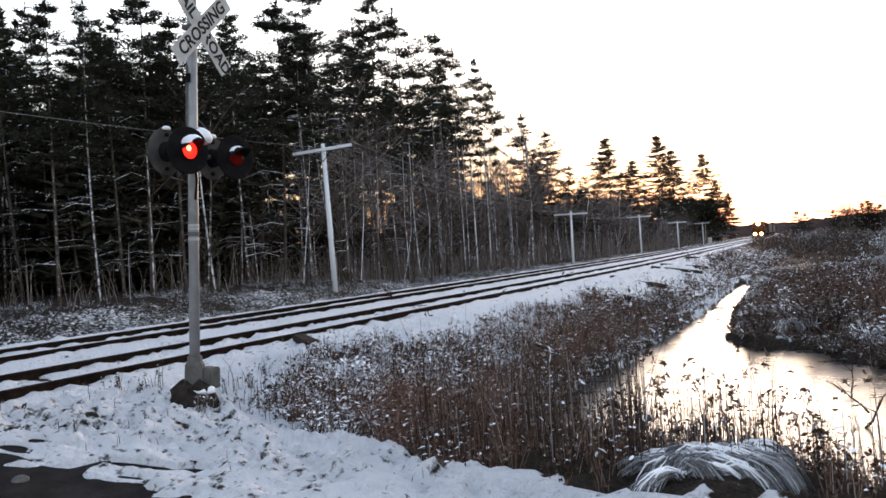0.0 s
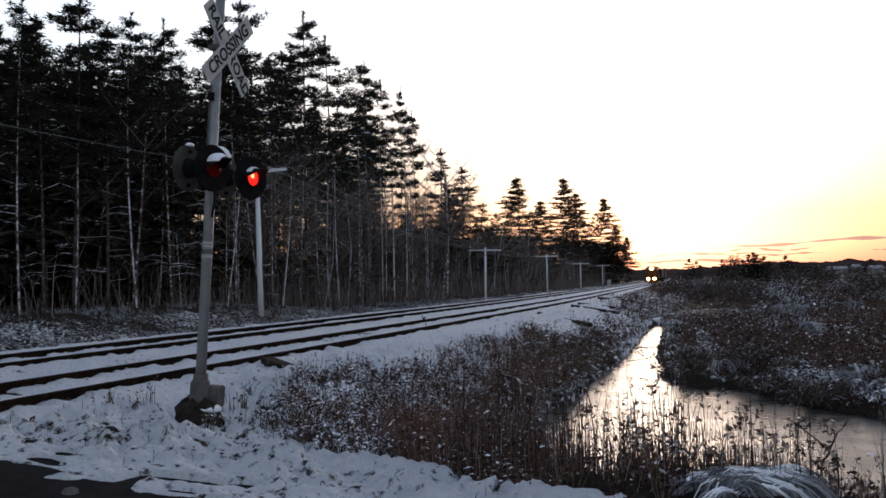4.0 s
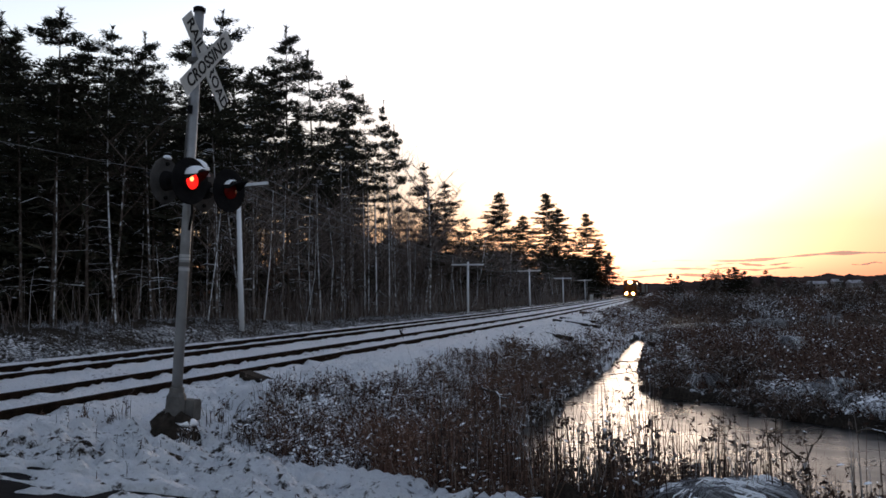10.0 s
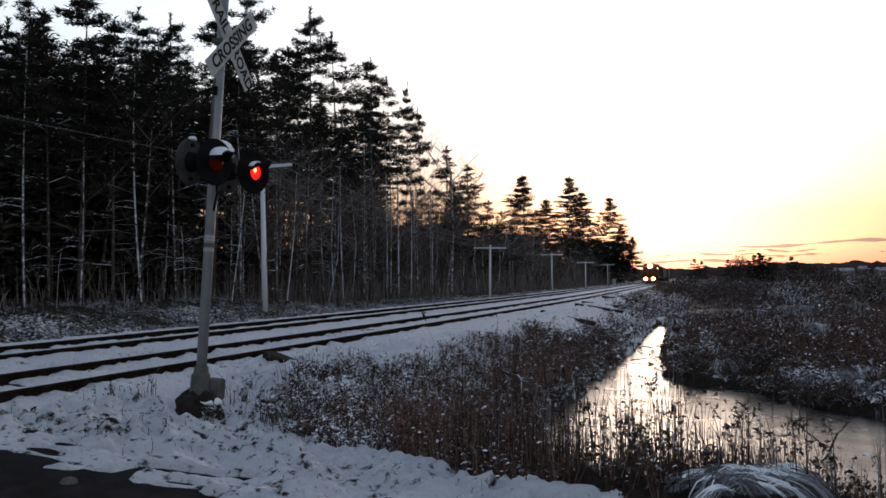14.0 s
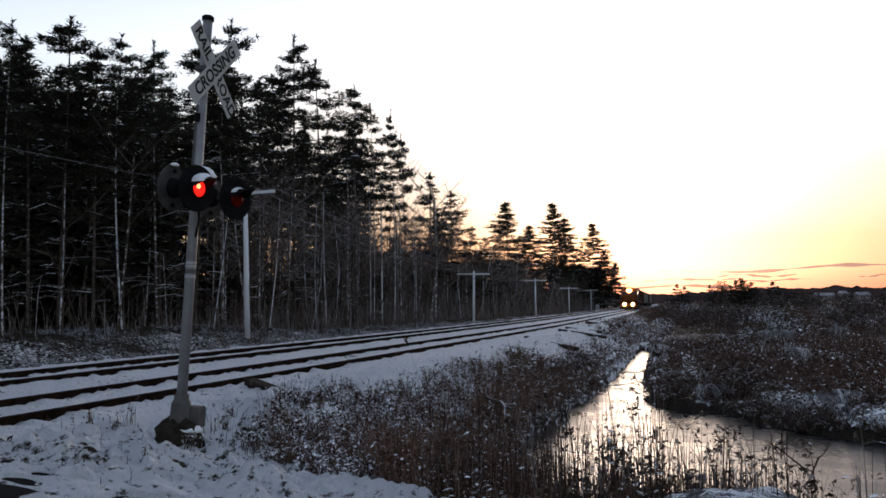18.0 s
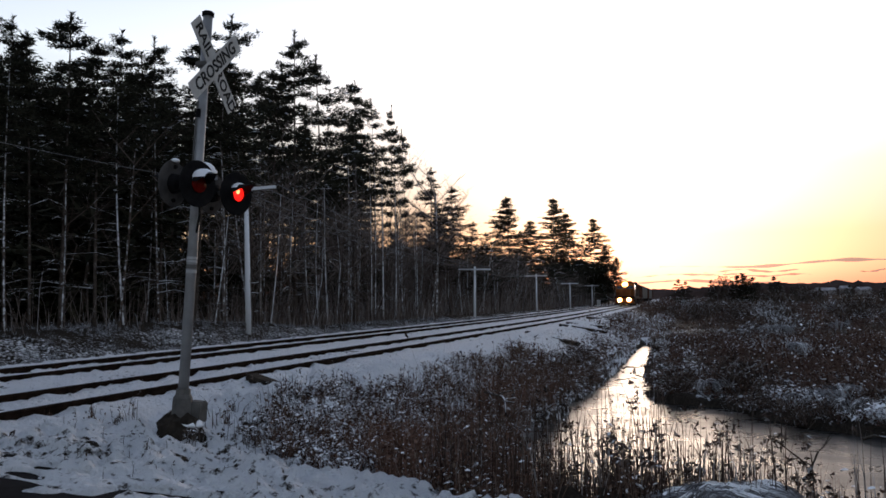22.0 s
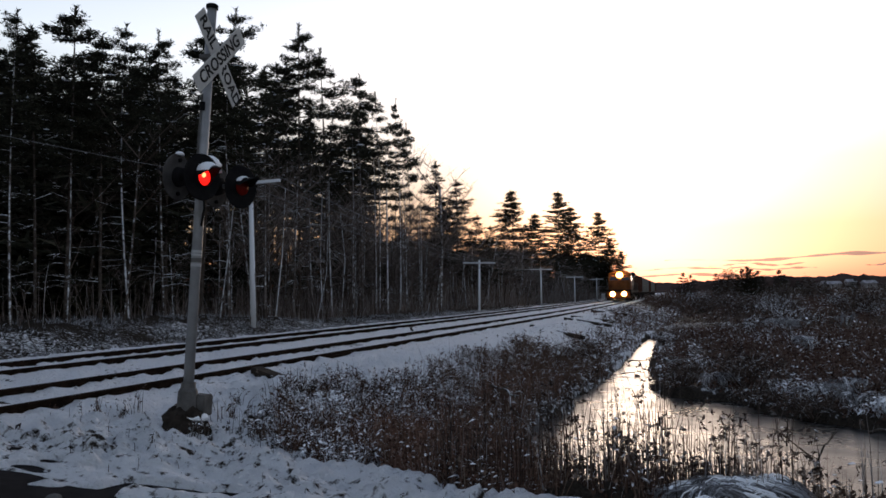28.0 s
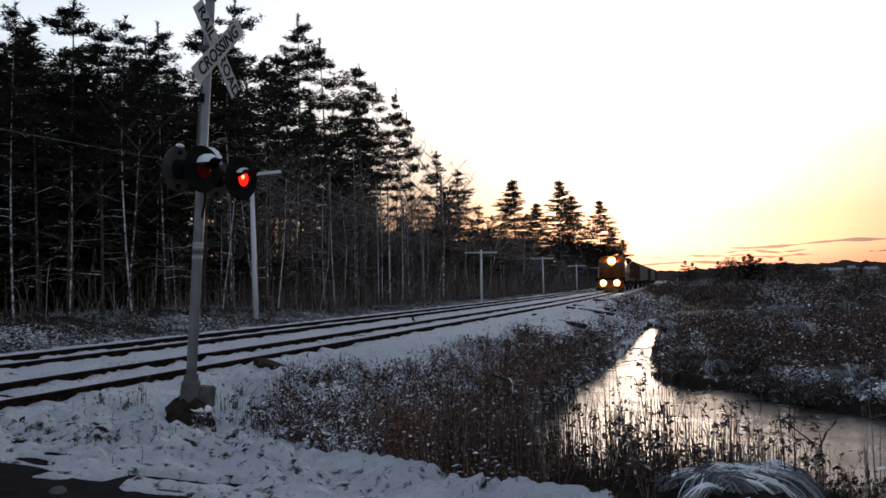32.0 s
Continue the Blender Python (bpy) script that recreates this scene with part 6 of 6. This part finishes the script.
fallen_branch((4.9, 14.6, -0.42), (5.75, 13.2, -0.40), 0.035, 1, "pale snow-covered fallen branch lying over the weeds")
fallen_branch((6.1, 28.6, -1.13), (6.9, 29.2, -1.1), 0.03, 2, "dark branch lying across the narrow creek", False)
fallen_branch((6.2, 24.6, -1.15), (6.9, 25.0, -1.05), 0.02, 3, "dark branch sticking out of the creek", False)
fallen_branch((10.0, 12.2, -1.22), (10.35, 12.4, -0.62), 0.018, 4, "dark crooked snag standing in the pool", False)
fallen_branch((10.05, 12.2, -1.0), (9.6, 12.6, -0.66), 0.014, 5, "dark crooked snag standing in the pool", False)
fallen_branch((11.3, 15.6, -1.13), (12.2, 15.1, -1.1), 0.03, 6, "pale branch lying at the water's edge")
fallen_branch((9.9, 14.2, -1.25), (9.95, 14.3, -0.55), 0.014, 7, "dark stake standing in the pool", False)
stone = Shape().turned([(-0.03, 0.05), (0.0, 0.075), (0.03, 0.07), (0.055, 0.04), (0.06, 0)], (0, 0, 1), (0, 0, 0), 9).put("stone", M_GREY)
stone.matrix_world = pose(3.94, 5.18, ROAD_Z + 0.03, 6, -5, 20)
tagged(stone, "small grey stone lying on the asphalt", "stone")
post = empty("marker_post", pose(-12.6, 176.0, float(lie(-12.6, 176.0))), "short pale line-side marker post", "post")
Shape().box((-0.35, -0.3, -0.1), (0.35, 0.3, 1.35), bevel=0.04).put("cabinet", M_SIGN, post)
Shape().box((-0.42, -0.37, 1.35), (0.42, 0.37, 1.45), bevel=0.03).put("lid", M_SNOW, post)


# ---- the far side of the marsh ----
def far_wood():
    V, F = [], []
    xs = np.arange(-160, 620, 1.3)
    for i, x in enumerate(xs):
        y = 420 + 20 * math.sin(x * 0.01)
        h = 4.7 + 0.7 * rng.random() + (0.6 if rng.random() < 0.1 else 0) + 0.5 * math.sin(x * 0.021 + 1) + 0.25 * math.sin(x * 0.19)
        z = float(lie(x, y))
        V += [(x, y, z - 1), (x + rng.normal(0, 0.5), y + 2, z + h * 0.6), (x + rng.normal(0, 0.8), y + 5, z + h), (x, y + 16, z + h * 0.9)]
    for i in range(len(xs) - 1):
        F += [(i * 4 + j, i * 4 + 4 + j, i * 4 + 5 + j, i * 4 + 1 + j) for j in range(3)]
    ob = mesh_object("far_wood", V, F, M_FAR)
    tagged(ob, "low dark line of far woods behind the marsh", "woods", kind="stuff")


far_wood()


def bush(x, y, w, h, seed, tone=None):
    r = np.random.default_rng(seed)
    t = empty("bush", pose(x, y, float(lie(x, y)) - 0.1), "low rounded bush dusted with snow in the marsh" if tone else "dark rounded bare bush in the marsh", "bush", "marsh bushes")
    tr, V, T = Shape(), [], []
    for _ in range(26):
        a, s = r.random() * 6.28, r.random() ** 0.5
        tip = Vector((math.cos(a) * w * 0.5 * s, math.sin(a) * w * 0.5 * s, h * (1 - 0.45 * s * s) * (0.8 + 0.25 * r.random())))
        tr.tube([(0, 0, 0), tip * 0.5 + Vector((r.normal(0, 0.1) * w, r.normal(0, 0.1) * w, 0.05 * h)), tip], [0.012 * h + 0.01, 0.008 * h, 0.003 * h], 3, 0, False)
        for _ in range(46):
            c = tip * (0.45 + 0.6 * r.random()) + Vector(r.normal(0, 0.11, 3)) * h
            b = Vector(r.normal(0, 1, 3)).normalized() * (0.10 + 0.08 * r.random()) * h
            q = b.cross(Vector(r.normal(0, 1, 3))).normalized() * 0.012 * h
            o = len(V)
            V += [c - q, c + q, c + b]
            T.append((o, o + 1, o + 2))
    tagged(tr.put("stem_wood", M_TWIG, t), kind="stuff")
    tagged(tri_object("twig_crown", V, T, M_FROST if tone else M_TWIG, None, t), kind="stuff")
    return t


for i in range(90):
    y = 34 + 150 * rng.random()
    x = 6 - float(swing(y)) + (3 + 0.6 * y) * rng.random()
    bush(x, y, 3.0 + 5 * rng.random(), (0.8 + 1.0 * rng.random()) * (0.7 + 0.004 * y), 500 + i, i % 3 == 0)
for i, row in enumerate(BUSHES):
    bush(*row, 300 + i)
for x, y, h, wide in FAR_PINES:
    put_pine(4, x, y, h, wide, True)
bare_tree(-12.3, 200, 9.5, 77, "bare grey tree at the end of the wood", 1.8)


def house(x, y, w, d, h, turn):
    t = empty("house", pose(x, y, float(lie(x, y)), 0, 0, turn), "pale far house with a snowy roof", "house", "far houses")
    Shape().box((-w / 2, -d / 2, -1), (w / 2, d / 2, h)).put("wall", M_HOUSE, t)
    Shape().add([(-w / 2 - 0.4, -d / 2 - 0.4, h), (w / 2 + 0.4, -d / 2 - 0.4, h), (w / 2 + 0.4, d / 2 + 0.4, h), (-w / 2 - 0.4, d / 2 + 0.4, h), (-w / 2 - 0.4, 0, h + 1.3), (w / 2 + 0.4, 0, h + 1.3)],
                [(0, 1, 5, 4), (2, 3, 4, 5), (1, 2, 5), (3, 0, 4), (0, 3, 2, 1)]).put("roof", M_ROOF, t)
    for i in range(2):
        Shape().box((-w / 2 + w * (i + 0.7) / 4, -d / 2 - 0.05, h * 0.4), (-w / 2 + w * (i + 1.1) / 4, -d / 2 + 0.02, h * 0.75)).put("window", M_GLASS, t)


for row in HOUSES:
    house(*row)


# ---- long thin clouds over the horizon ----
def cloud(x, y, z, L, th, tilt):
    V, F, n = [], [], 40
    for i in range(n + 1):
        k = i / n
        t = th * (math.sin(math.pi * k) ** 0.6) * (0.35 + 0.65 * k) * (0.7 + 0.3 * math.sin(k * 17 + x) + 0.2 * math.sin(k * 41 + z)) + 0.02 * th
        m = z + L * (k - 0.5) * tilt + 0.25 * th * math.sin(k * 9 + x)
        for s in (-0.5, -0.1, 0.4):
            V.append((x + L * (k - 0.5), y + 60 * s, m + t * s))
    for i in range(n):
        F += [(3 * i + j, 3 * i + 3 + j, 3 * i + 4 + j, 3 * i + 1 + j) for j in range(2)]
    ob = mesh_object("cloud", V, F, M_CLOUD, smooth=True)
    tagged(ob, "long thin grey cloud bank low over the horizon", "cloud", "evening clouds", "structure")


for row in CLOUDS:
    cloud(*row)


# ---- what moves ----
def train_y(t):
    return float(np.interp(t, TRAIN_T, TRAIN_Y))


def motions():
    for ob, back in train:
        rows = []
        for t in TRAIN_T:
            y = train_y(t) + back
            rows.append((t, pose(-float(swing(y + 8)) + 8 * float(swing(y + 12) - swing(y + 4)) / 8, y, 0, 0, 0, math.degrees(math.atan(float(swing(y + 12) - swing(y + 4)) / 8)))))
        walk(ob, rows)
    for (r, base), lit in zip(rotors, LIT):
        rows = []
        spans = lit
        state = [(0.0, any(a <= 0.0 < b for a, b in spans))]
        for a, b in spans:
            if a > 0:
                state.append((a, True))
            if b < 32:
                state.append((b, False))
        state.sort()
        turn = 0 if state[0][1] else 180
        rows.append((0.0, base @ pose(0, 0, 0, 0, 0, turn)))
        for t, _ in state[1:]:
            if t - 0.05 > rows[-1][0]:
                rows.append((t - 0.05, base @ pose(0, 0, 0, 0, 0, turn)))
            rows.append((t - 0.017, base @ pose(0, 0, 0, 0, 0, turn + 60)))
            rows.append((t + 0.017, base @ pose(0, 0, 0, 0, 0, turn + 120)))
            rows.append((t + 0.05, base @ pose(0, 0, 0, 0, 0, turn + 180)))
            turn += 180
        rows.append((32.0, base @ pose(0, 0, 0, 0, 0, turn)))
        walk(r, rows)


motions()
